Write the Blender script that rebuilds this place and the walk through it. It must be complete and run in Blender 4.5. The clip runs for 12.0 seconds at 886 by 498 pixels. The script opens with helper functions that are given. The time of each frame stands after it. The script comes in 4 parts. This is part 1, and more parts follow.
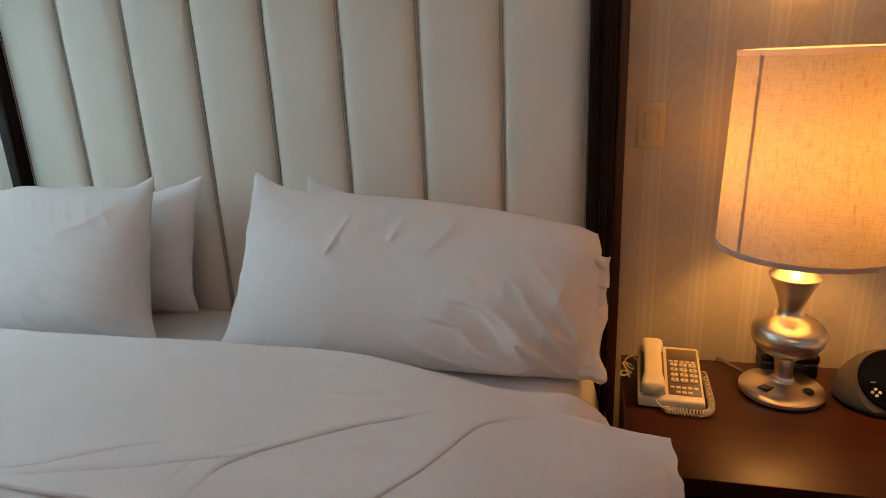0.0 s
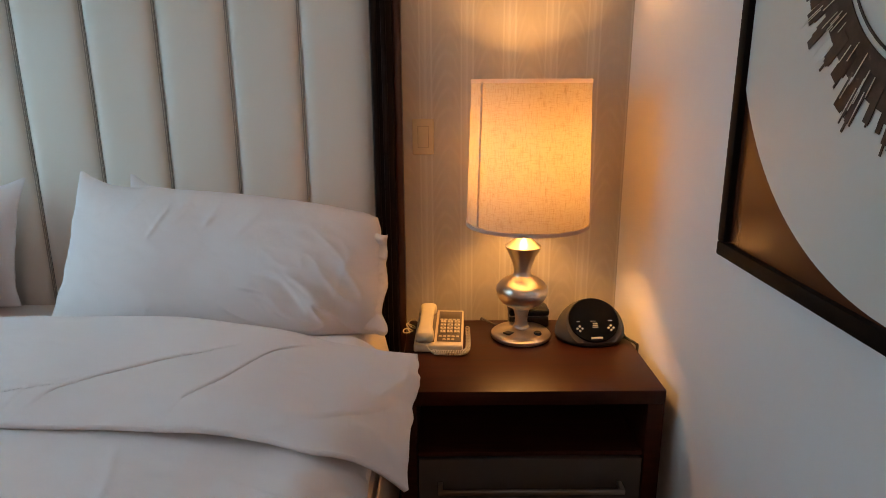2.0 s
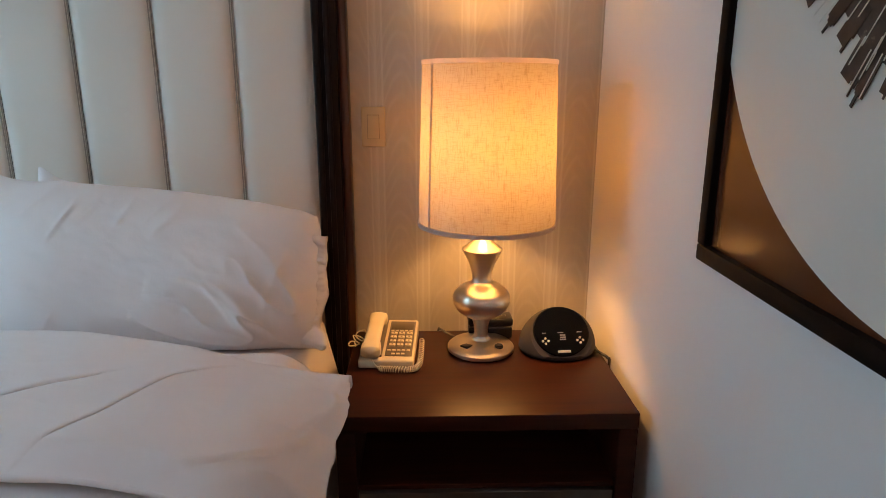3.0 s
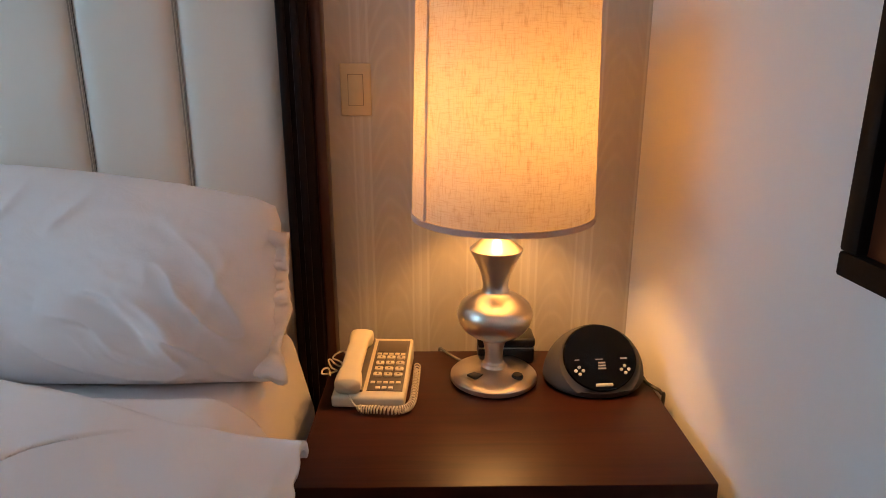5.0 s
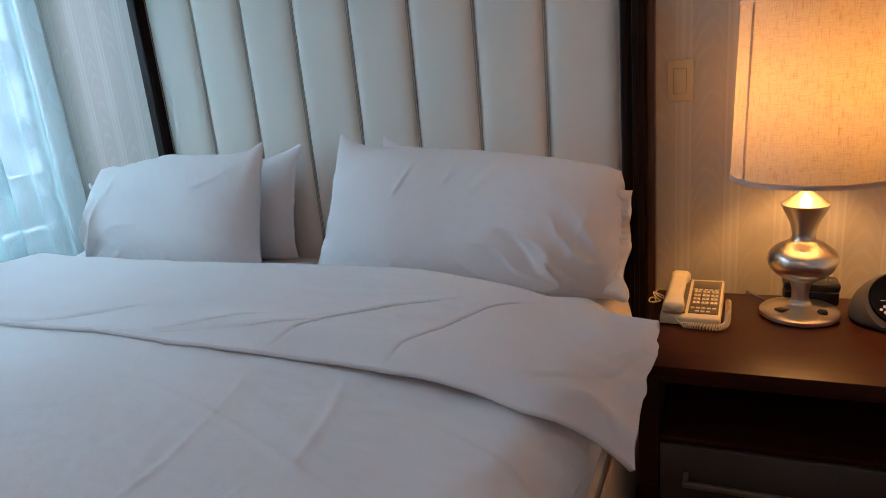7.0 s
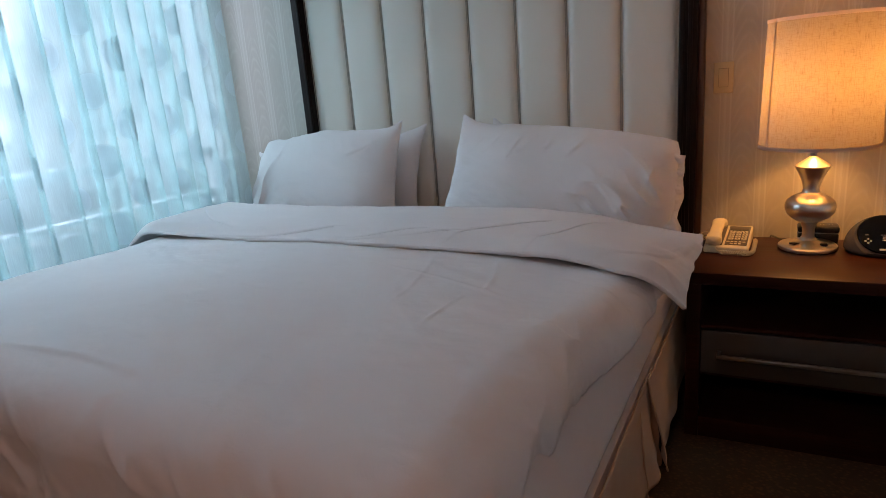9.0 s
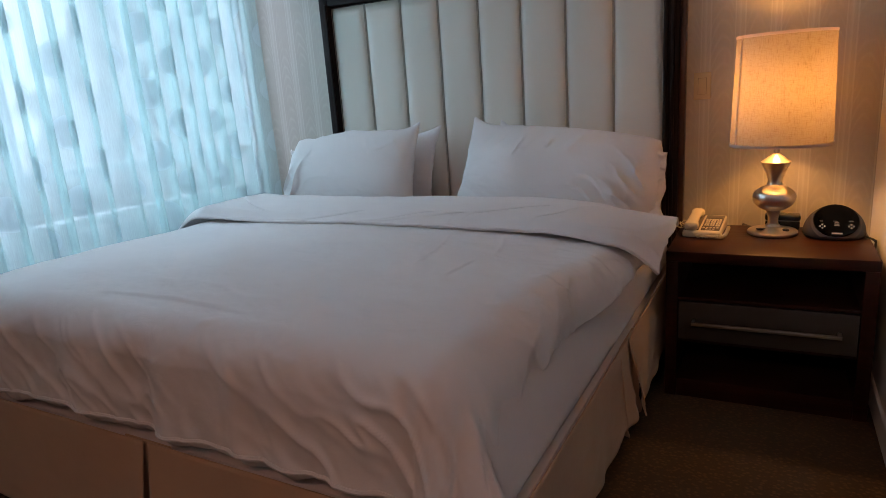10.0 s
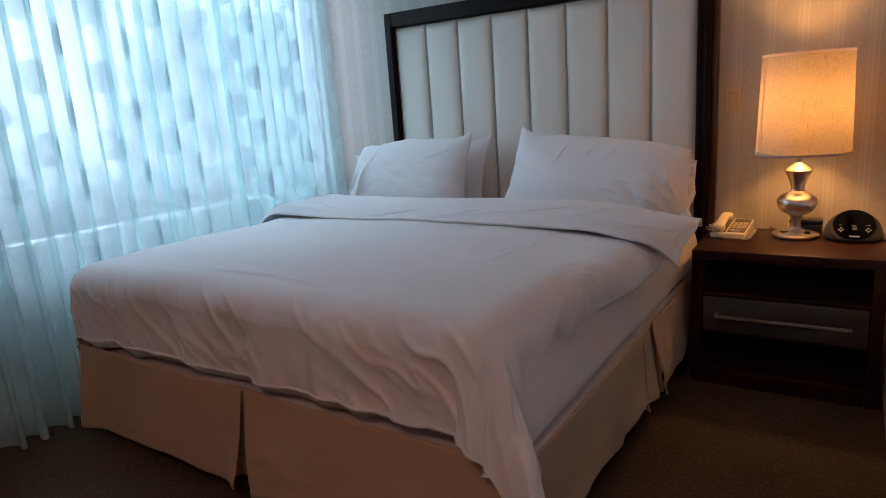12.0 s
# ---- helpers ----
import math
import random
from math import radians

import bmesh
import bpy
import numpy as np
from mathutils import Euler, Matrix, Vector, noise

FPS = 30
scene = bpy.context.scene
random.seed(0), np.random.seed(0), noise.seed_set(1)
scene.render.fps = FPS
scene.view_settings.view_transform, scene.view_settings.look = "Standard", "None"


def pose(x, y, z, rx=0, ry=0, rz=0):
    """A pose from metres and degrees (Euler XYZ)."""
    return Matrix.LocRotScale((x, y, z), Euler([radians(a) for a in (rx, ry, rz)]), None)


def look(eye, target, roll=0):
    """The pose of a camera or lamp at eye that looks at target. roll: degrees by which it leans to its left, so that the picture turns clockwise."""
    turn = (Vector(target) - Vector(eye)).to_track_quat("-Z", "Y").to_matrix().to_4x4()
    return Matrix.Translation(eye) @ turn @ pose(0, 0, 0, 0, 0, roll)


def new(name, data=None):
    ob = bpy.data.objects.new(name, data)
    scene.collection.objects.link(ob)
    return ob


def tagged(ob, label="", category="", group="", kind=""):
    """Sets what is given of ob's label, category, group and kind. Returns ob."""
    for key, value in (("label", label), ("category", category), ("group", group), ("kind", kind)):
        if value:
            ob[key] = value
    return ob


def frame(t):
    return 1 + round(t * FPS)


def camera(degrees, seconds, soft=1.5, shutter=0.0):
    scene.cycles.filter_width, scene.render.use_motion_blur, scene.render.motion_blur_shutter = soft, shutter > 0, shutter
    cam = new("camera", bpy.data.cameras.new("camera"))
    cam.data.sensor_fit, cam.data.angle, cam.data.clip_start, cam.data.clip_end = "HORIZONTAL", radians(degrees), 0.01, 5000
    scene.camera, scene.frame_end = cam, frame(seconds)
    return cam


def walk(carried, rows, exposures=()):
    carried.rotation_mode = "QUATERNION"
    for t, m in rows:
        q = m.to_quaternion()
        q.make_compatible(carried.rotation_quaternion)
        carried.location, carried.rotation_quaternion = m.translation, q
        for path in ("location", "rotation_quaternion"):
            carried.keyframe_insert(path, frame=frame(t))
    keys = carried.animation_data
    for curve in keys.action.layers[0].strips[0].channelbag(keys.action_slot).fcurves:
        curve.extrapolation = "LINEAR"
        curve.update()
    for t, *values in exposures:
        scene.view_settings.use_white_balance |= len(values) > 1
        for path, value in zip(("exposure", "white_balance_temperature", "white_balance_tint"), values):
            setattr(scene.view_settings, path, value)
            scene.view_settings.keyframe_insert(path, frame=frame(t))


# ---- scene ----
cam = camera(70.2, 12.0, soft=0.55)
PATH = [
    (0, (0.045, 0.265, 1.404), (-0.415, 2.119, 0.811), -2.6),
    (0.5, (0.126, 0.085, 1.409), (-0.262, 1.956, 0.818), -2.4),
    (1, (0.161, -0.073, 1.409), (-0.118, 1.833, 0.871), -1.8),
    (1.5, (0.178, -0.167, 1.387), (0.07, 1.758, 0.854), -1.0),
    (2, (0.24, -0.113, 1.371), (0.248, 1.822, 0.864), -0.3),
    (2.5, (0.295, -0.019, 1.356), (0.338, 1.916, 0.851), -0.0),
    (3, (0.335, 0.09, 1.323), (0.393, 2.024, 0.819), 0.1),
    (4.8, (0.364, 0.496, 1.234), (0.452, 2.425, 0.713), 0.3),
    (5, (0.363, 0.498, 1.244), (0.392, 2.423, 0.7), 0.0),
    (5.5, (0.314, 0.447, 1.236), (-0.059, 2.334, 0.689), -2.9),
    (6, (0.28, 0.316, 1.244), (-0.373, 2.124, 0.694), -4.9),
    (6.5, (0.284, 0.143, 1.269), (-0.434, 1.928, 0.725), -5.2),
    (7, (0.285, -0.005, 1.279), (-0.504, 1.755, 0.75), -5.4),
    (7.5, (0.284, -0.193, 1.27), (-0.591, 1.526, 0.741), -5.6),
    (7.7, (0.29, -0.262, 1.276), (-0.608, 1.447, 0.755), -5.8),
    (9.3, (0.387, -0.853, 1.256), (-0.519, 0.861, 0.765), -4.2),
    (9.5, (0.423, -0.913, 1.245), (-0.494, 0.8, 0.77), -4.1),
    (10, (0.477, -1.105, 1.246), (-0.437, 0.609, 0.771), -4.1),
    (10.5, (0.516, -1.204, 1.248), (-0.392, 0.51, 0.763), -4.0),
    (11, (0.558, -1.251, 1.247), (-0.453, 0.405, 0.762), -4.2),
    (11.5, (0.635, -1.291, 1.227), (-0.423, 0.335, 0.74), -3.9),
    (12, (0.662, -1.391, 1.269), (-0.401, 0.244, 0.827), -4.0),
]
walk(cam, [(t, look(eye, target, roll)) for t, eye, target, roll in PATH],
     [(0, 0.06, 8200, 25), (1, 0.16, 7600, 23), (2, 0.26, 7250, 22), (3, 0.38, 7050, 22), (5, 0.36, 6700, 22), (5.5, 0.33, 6400, 21), (6.5, 0.19, 6350, 21), (7.5, 0.1, 6900, 23), (9.5, -0.16, 7200, 27), (10.2, -0.17, 7150, 27), (11, -0.08, 7000, 27), (12, -0.04, 6850, 27)])

# ---- world, sun, exposure ----
world = bpy.data.worlds.new("world")
scene.world = world
world.use_nodes = True
wn = world.node_tree.nodes
sky = wn.new("ShaderNodeTexSky")
sky.sky_type, sky.sun_disc = "NISHITA", False
sky.sun_elevation, sky.sun_rotation = radians(48), radians(60)
world.node_tree.links.new(sky.outputs[0], wn["Background"].inputs[0])
wn["Background"].inputs[1].default_value = 0.12

sun_data = bpy.data.lights.new("sun", "SUN")
sun_data.energy, sun_data.angle, sun_data.color = 2.5, radians(0.5), (1.0, 0.95, 0.88)
sun = new("sun", sun_data)
sun.matrix_world = look((8, 4, 12), (0, 0, 0))

BULB = (0.497, 1.745, 1.175)
bulb_data = bpy.data.lights.new("bulb_light", "POINT")
bulb_data.energy, bulb_data.color, bulb_data.shadow_soft_size = 17.0, (1.0, 0.515, 0.145), 0.06
bulb_light = new("bulb_light", bulb_data)
bulb_light.location = BULB

BACKDROP, SKY = 0.94, 6.0      # glow of the hazy distance, and of the bright sky above it


# ---- materials ----
class Mat:
    """A node material with short ways to add nodes."""
    def __init__(self, name, colour=(0.5, 0.5, 0.5), rough=0.6, metal=0.0, spec=0.5):
        self.m = bpy.data.materials.new(name)
        self.m.use_nodes = True
        self.t = self.m.node_tree
        self.b = self.t.nodes["Principled BSDF"]
        self.out = self.t.nodes["Material Output"]
        self.b.inputs["Base Color"].default_value = (*colour, 1)
        self.b.inputs["Roughness"].default_value = rough
        self.b.inputs["Metallic"].default_value = metal
        self.b.inputs["Specular IOR Level"].default_value = spec

    def node(self, kind, **inputs):
        n = self.t.nodes.new("ShaderNode" + kind)
        for k, v in inputs.items():
            k = k.replace("_", " ")
            if isinstance(v, bpy.types.NodeSocket):
                self.t.links.new(v, n.inputs[k])
            else:
                n.inputs[k].default_value = v
        return n

    def link(self, a, b):
        self.t.links.new(a, b)

    def coords(self, scale=(1, 1, 1), kind="Object"):
        c = self.t.nodes.new("ShaderNodeTexCoord")
        m = self.node("Mapping", Vector=c.outputs[kind], Scale=scale)
        return m.outputs[0]

    def noise(self, vec, scale, detail=4.0, rough=0.55, dist=0.0):
        return self.node("TexNoise", Vector=vec, Scale=scale, Detail=detail, Roughness=rough, Distortion=dist).outputs[0]

    def ramp(self, fac, stops):
        r = self.t.nodes.new("ShaderNodeValToRGB")
        self.link(fac, r.inputs[0])
        e = r.color_ramp.elements
        while len(e) < len(stops):
            e.new(0.5)
        for x, (p, c) in zip(e, stops):
            x.position, x.color = p, (*c, 1) if len(c) == 3 else c
        return r.outputs[0]

    def math(self, op, a, b=0.0, c=0.0):
        n = self.t.nodes.new("ShaderNodeMath")
        n.operation = op
        for i, v in enumerate((a, b, c)):
            if isinstance(v, bpy.types.NodeSocket):
                self.link(v, n.inputs[i])
            else:
                n.inputs[i].default_value = v
        return n.outputs[0]

    def mix(self, fac, a, b, blend="MIX"):
        n = self.t.nodes.new("ShaderNodeMix")
        n.data_type, n.blend_type = "RGBA", blend
        for i, v in ((0, fac), (6, a), (7, b)):
            if isinstance(v, bpy.types.NodeSocket):
                self.link(v, n.inputs[i])
            else:
                n.inputs[i].default_value = v if i == 0 else (*v, 1)
        return n.outputs[2]

    def colour(self, sock):
        self.link(sock, self.b.inputs["Base Color"])

    def rough(self, sock):
        self.link(sock, self.b.inputs["Roughness"])

    def bump(self, height, strength=0.2, distance=0.002, normal=None):
        n = self.node("Bump", Height=height, Strength=strength, Distance=distance)
        if normal is not None:
            self.link(normal, n.inputs["Normal"])
        self.link(n.outputs[0], self.b.inputs["Normal"])
        return n.outputs[0]


def cloth(name, colour, dark, scale=1.0, rough=0.85, weave=900.0, wrinkle=0.35):
    k = Mat(name, colour, rough, spec=0.25)
    v = k.coords()
    big = k.noise(v, 3.0 * scale, 4)
    k.colour(k.mix(k.ramp(big, [(0.3, (0, 0, 0)), (0.75, (1, 1, 1))]), dark, colour))
    n1 = k.noise(v, 14 * scale, 5, 0.55, 0.6)
    n2 = k.noise(v, weave, 2)
    first = k.bump(n1, wrinkle, 0.006)
    k.bump(n2, 0.12, 0.0006, first)
    k.b.inputs["Sheen Weight"].default_value = 0.15
    return k.m


M = {}
M["linen"] = cloth("white_cotton", (0.83, 0.795, 0.785), (0.79, 0.757, 0.755), wrinkle=0.35)
M["pillow"] = cloth("white_pillowcase", (0.89, 0.862, 0.855), (0.86, 0.83, 0.825), 1.4, wrinkle=0.3)
M["sheet"] = cloth("white_sheet", (0.80, 0.75, 0.735), (0.75, 0.70, 0.695), 1.2)
M["skirt"] = cloth("tan_skirt_cloth", (0.60, 0.40, 0.265), (0.54, 0.355, 0.23), 1.0, 0.8, 700)


def make_leather():
    k = Mat("cream_leather", (0.66, 0.62, 0.54), 0.5, spec=0.35)
    v = k.coords()
    k.colour(k.mix(k.noise(v, 2.5, 3), (0.80, 0.75, 0.665), (0.85, 0.80, 0.715)))
    f = k.bump(k.noise(v, 7, 3), 0.12, 0.008)
    k.bump(k.noise(v, 420, 3), 0.15, 0.0006, f)
    return k.m


def make_wood(name, a, b, rough=0.3, along=(1.2, 22, 22), grain=0.06, spec=0.45):
    k = Mat(name, a, rough, spec=spec)
    v = k.coords(along)
    n = k.noise(v, 2.2, 6, 0.62, 0.7)
    fine = k.noise(v, 9.0, 4, 0.6, 0.3)
    k.colour(k.mix(k.math("MULTIPLY", fine, 0.45), k.mix(k.ramp(n, [(0.32, (0, 0, 0)), (0.7, (1, 1, 1))]), a, b), tuple(c * 0.45 for c in a)))
    k.rough(k.math("MULTIPLY_ADD", n, 0.18, rough - 0.06))
    k.bump(fine, grain, 0.0006)
    return k.m


def make_wallpaper():
    """Beige paper with groups of thin vertical stripes and faint watered-silk arcs."""
    k = Mat("striped_wallpaper", (0.5, 0.42, 0.32), 0.45, spec=0.85)
    c = k.t.nodes.new("ShaderNodeTexCoord")
    s = k.t.nodes.new("ShaderNodeSeparateXYZ")
    k.link(c.outputs["Object"], s.inputs[0])
    x, z = s.outputs[0], s.outputs[2]
    u = k.math("FRACT", k.math("DIVIDE", k.math("ADD", x, 5.02), 0.135))
    band = k.ramp(u, [(0.0, (0, 0, 0)), (0.46, (0, 0, 0)), (0.49, (0.6, 0.6, 0.6)), (0.52, (0.1, 0.1, 0.1)), (0.60, (0.35, 0.35, 0.35)), (0.63, (1, 1, 1)),
                      (0.655, (0.2, 0.2, 0.2)), (0.74, (0.15, 0.15, 0.15)), (0.77, (0.8, 0.8, 0.8)), (0.80, (0.0, 0.0, 0.0))])
    # arcs: nested parabolas hung between the stripe groups
    d = k.math("ABSOLUTE", k.math("SUBTRACT", k.math("FRACT", k.math("ADD", u, 0.37)), 0.5))
    wob = k.noise(k.coords((6, 1, 2)), 1.5, 2)
    ph = k.math("ADD", k.math("MULTIPLY", z, 17.0), k.math("MULTIPLY", k.math("MULTIPLY", d, d), 14.0))
    ph = k.math("ADD", ph, k.math("MULTIPLY", wob, 3.0))
    arc = k.math("POWER", k.math("ABSOLUTE", k.math("SINE", k.math("MULTIPLY", ph, 3.14159))), 7.0)
    arc = k.math("MULTIPLY", arc, k.ramp(k.noise(k.coords((5, 1, 3)), 2.0, 2), [(0.38, (0, 0, 0)), (0.62, (1, 1, 1))]))
    base = k.mix(k.noise(k.coords((30, 1, 3)), 3.0, 4), (0.425, 0.385, 0.325), (0.49, 0.45, 0.38))
    col = k.mix(k.math("MULTIPLY", arc, 0.28), base, (0.62, 0.585, 0.52))
    col = k.mix(k.math("MULTIPLY", band, 0.9), col, (0.65, 0.625, 0.565))
    k.colour(col)
    k.rough(k.math("MULTIPLY_ADD", band, -0.12, 0.36))
    k.bump(k.noise(k.coords((200, 1, 40)), 3.0, 3), 0.1, 0.0006)
    return k.m


def make_paint(name, a, b, rough=0.6):
    k = Mat(name, a, rough, spec=0.3)
    v = k.coords()
    k.colour(k.mix(k.noise(v, 1.3, 4), a, b))
    f = k.bump(k.noise(v, 160, 3), 0.08, 0.001)
    k.bump(k.noise(v, 9, 3), 0.05, 0.002, f)
    return k.m


def make_carpet():
    k = Mat("patterned_carpet", (0.1, 0.07, 0.04), 0.95, spec=0.1)
    v = k.coords((1, 1, 1))
    blot = k.node("TexVoronoi", Vector=k.coords((62, 78, 1)), Scale=1.0, Randomness=1.0)
    cell = k.ramp(blot.outputs["Distance"], [(0.18, (1, 1, 1)), (0.48, (0, 0, 0))])
    n = k.noise(v, 5, 4)
    a = k.mix(n, (0.072, 0.050, 0.033), (0.12, 0.079, 0.048))
    k.colour(k.mix(k.math("MULTIPLY", cell, 0.55), a, (0.21, 0.12, 0.062)))
    f = k.bump(k.noise(v, 380, 3), 0.7, 0.004)
    k.bump(cell, 0.3, 0.003, f)
    return k.m


def make_sheer():
    """Sheer curtain cloth with rows of denser round dots in the cloth's own coordinates."""
    k = Mat("sheer_curtain_cloth")
    t = k.t
    uv = t.nodes.new("ShaderNodeUVMap")
    s = t.nodes.new("ShaderNodeSeparateXYZ")
    k.link(uv.outputs[0], s.inputs[0])
    px, pz, r = 0.34, 0.30, 0.074
    col = k.math("DIVIDE", s.outputs[0], px)
    shift = k.math("MULTIPLY", k.math("MODULO", k.math("FLOOR", col), 2.0), 0.5)
    fx = k.math("MULTIPLY", k.math("SUBTRACT", k.math("FRACT", col), 0.5), px)
    fz = k.math("MULTIPLY", k.math("SUBTRACT", k.math("FRACT", k.math("ADD", k.math("DIVIDE", s.outputs[1], pz), shift)), 0.5), pz)
    dist = k.math("SQRT", k.math("ADD", k.math("MULTIPLY", fx, fx), k.math("MULTIPLY", fz, fz)))
    dot = k.math("LESS_THAN", dist, r)
    thread = k.noise(k.node("Mapping", Vector=uv.outputs[0], Scale=(260, 14, 1)).outputs[0], 1.0, 3)
    diff = k.node("BsdfDiffuse", Color=(0.80, 0.82, 0.80, 1))
    tran = k.node("BsdfTranslucent", Color=(0.78, 0.83, 0.80, 1))
    clear = k.node("BsdfTransparent", Color=(0.89, 1.0, 0.985, 1))
    k.link(k.mix(dot, (0.80, 0.89, 0.89), (0.68, 0.77, 0.78)), diff.inputs[0])
    k.link(k.mix(dot, (0.72, 0.93, 0.94), (0.42, 0.56, 0.59)), tran.inputs[0])
    body = k.node("MixShader", Fac=0.55)
    k.link(diff.outputs[0], body.inputs[1])
    k.link(tran.outputs[0], body.inputs[2])
    opac = k.math("ADD", k.math("MULTIPLY_ADD", thread, 0.16, 0.40), k.math("MULTIPLY", dot, 0.27))
    full = t.nodes.new("ShaderNodeMixShader")
    k.link(opac, full.inputs[0])
    k.link(clear.outputs[0], full.inputs[1])
    k.link(body.outputs[0], full.inputs[2])
    k.link(full.outputs[0], k.out.inputs[0])
    return k.m


def make_shade():
    """Linen lamp shade that lets the bulb's light through, with slubs in the weave."""
    k = Mat("linen_shade")
    t = k.t
    va, vb = k.coords((26, 26, 300)), k.coords((260, 260, 22))
    slub = k.math("MULTIPLY", k.ramp(k.noise(va, 1.6, 3), [(0.50, (0, 0, 0)), (0.72, (1, 1, 1))]), 0.5)
    slub = k.math("ADD", slub, k.math("MULTIPLY", k.ramp(k.noise(vb, 1.6, 3), [(0.52, (0, 0, 0)), (0.74, (1, 1, 1))]), 0.6))
    fleck = k.ramp(k.noise(k.coords((150, 150, 34)), 1.0, 4), [(0.54, (0, 0, 0)), (0.72, (1, 1, 1))])
    slub = k.math("ADD", slub, k.math("MULTIPLY", fleck, 0.5))
    col = k.mix(slub, (0.160, 0.124, 0.072), (0.072, 0.040, 0.018))
    diff, tran = k.node("BsdfDiffuse"), k.node("BsdfTranslucent")
    k.link(k.mix(slub, (0.78, 0.72, 0.62), (0.6, 0.5, 0.36)), diff.inputs[0])
    k.link(col, tran.inputs[0])
    mx = k.node("MixShader", Fac=0.55)
    k.link(diff.outputs[0], mx.inputs[1])
    k.link(tran.outputs[0], mx.inputs[2])
    k.link(mx.outputs[0], k.out.inputs[0])
    return k.m


def make_backdrop():
    """Bright overcast sky over hazy trees and a pale low building."""
    k = Mat("outdoor_backdrop")
    c = k.t.nodes.new("ShaderNodeTexCoord")
    s = k.t.nodes.new("ShaderNodeSeparateXYZ")
    k.link(c.outputs["Object"], s.inputs[0])
    v = k.coords((1, 1, 1))
    n = k.noise(v, 0.55, 6, 0.65)
    f = k.noise(v, 2.6, 6, 0.7)
    tree = k.math("ADD", k.math("MULTIPLY", k.math("SUBTRACT", n, 0.5), 4.0), k.math("MULTIPLY", k.math("SUBTRACT", f, 0.5), 3.5))
    line = k.math("MULTIPLY_ADD", k.ramp(k.math("MULTIPLY", s.outputs[1], 0.1), [(0.47, (0, 0, 0)), (0.64, (1, 1, 1))]), 2.6, 1.55)      # taller trees to the north
    edge = k.math("ADD", tree, k.math("MULTIPLY", k.math("SUBTRACT", line, s.outputs[2]), 0.9))
    mask = k.ramp(k.math("MULTIPLY_ADD", edge, 0.25, 0.5), [(0.42, (0, 0, 0)), (0.6, (1, 1, 1))])
    leaf = k.mix(k.ramp(f, [(0.38, (0, 0, 0)), (0.62, (1, 1, 1))]), (0.24, 0.37, 0.46), (0.58, 0.80, 0.94))
    col = k.mix(mask, (1.12, 1.50, 1.72), leaf)
    low = k.ramp(k.math("MULTIPLY_ADD", s.outputs[2], 0.3, 0.3), [(0.30, (1, 1, 1)), (0.52, (0, 0, 0))])
    col = k.mix(low, col, (0.21, 0.31, 0.38))
    em = k.node("Emission", Strength=1.0)
    up = k.ramp(k.math("MULTIPLY", s.outputs[2], 0.1), [(0.30, (0, 0, 0)), (0.40, (1, 1, 1))])
    col = k.mix(up, col, (0.60, 0.84, 1.10))
    high = k.ramp(k.math("MULTIPLY", s.outputs[2], 0.1), [(0.32, (0, 0, 0)), (0.48, (1, 1, 1))])
    k.link(k.math("MULTIPLY_ADD", high, SKY, BACKDROP), em.inputs[1])
    k.link(col, em.inputs[0])
    k.link(em.outputs[0], k.out.inputs[0])
    return k.m


def make_glass():
    k = Mat("window_glass", (1, 1, 1), 0.02)
    k.b.inputs["Transmission Weight"].default_value = 1.0
    k.b.inputs["IOR"].default_value = 1.45
    return k.m


def make_metal(name, a, rough, brushed=0.0, metal=1.0):
    k = Mat(name, a, rough, metal)
    n = k.noise(k.coords(), 30, 4)
    k.rough(k.math("MULTIPLY_ADD", n, 0.16, rough - 0.08))
    k.colour(k.mix(k.noise(k.coords(), 6, 3), a, tuple(c * 0.86 for c in a)))
    k.bump(k.noise(k.coords(), 140, 3), 0.04, 0.0006)
    return k.m


def make_plastic(name, a, rough=0.4, spec=0.5):
    k = Mat(name, a, rough, spec=spec)
    k.colour(k.mix(k.noise(k.coords(), 12, 4), a, tuple(c * 0.88 for c in a)))
    k.bump(k.noise(k.coords(), 700, 2), 0.05, 0.0004)
    return k.m


def make_art_burst():
    k = Mat("dark_brown_print", (0.05, 0.035, 0.028), 0.45)
    v = k.coords()
    n = k.noise(v, 30, 6, 0.7)
    k.colour(k.ramp(n, [(0.45, (0.024, 0.017, 0.014)), (0.64, (0.05, 0.036, 0.03)), (0.76, (0.26, 0.23, 0.19))]))
    return k.m


def make_tape():
    """Grey-lilac ribbon, thin enough to glow a little on a lit shade."""
    k = Mat("grey_trim_tape")
    weave = k.mix(k.noise(k.coords(), 260, 2), (0.60, 0.53, 0.52), (0.70, 0.62, 0.60))
    diff, tran = k.node("BsdfDiffuse"), k.node("BsdfTranslucent")
    k.link(weave, diff.inputs[0])
    k.link(weave, tran.inputs[0])
    mx = k.node("MixShader", Fac=0.5)
    k.link(diff.outputs[0], mx.inputs[1])
    k.link(tran.outputs[0], mx.inputs[2])
    k.link(mx.outputs[0], k.out.inputs[0])
    return k.m


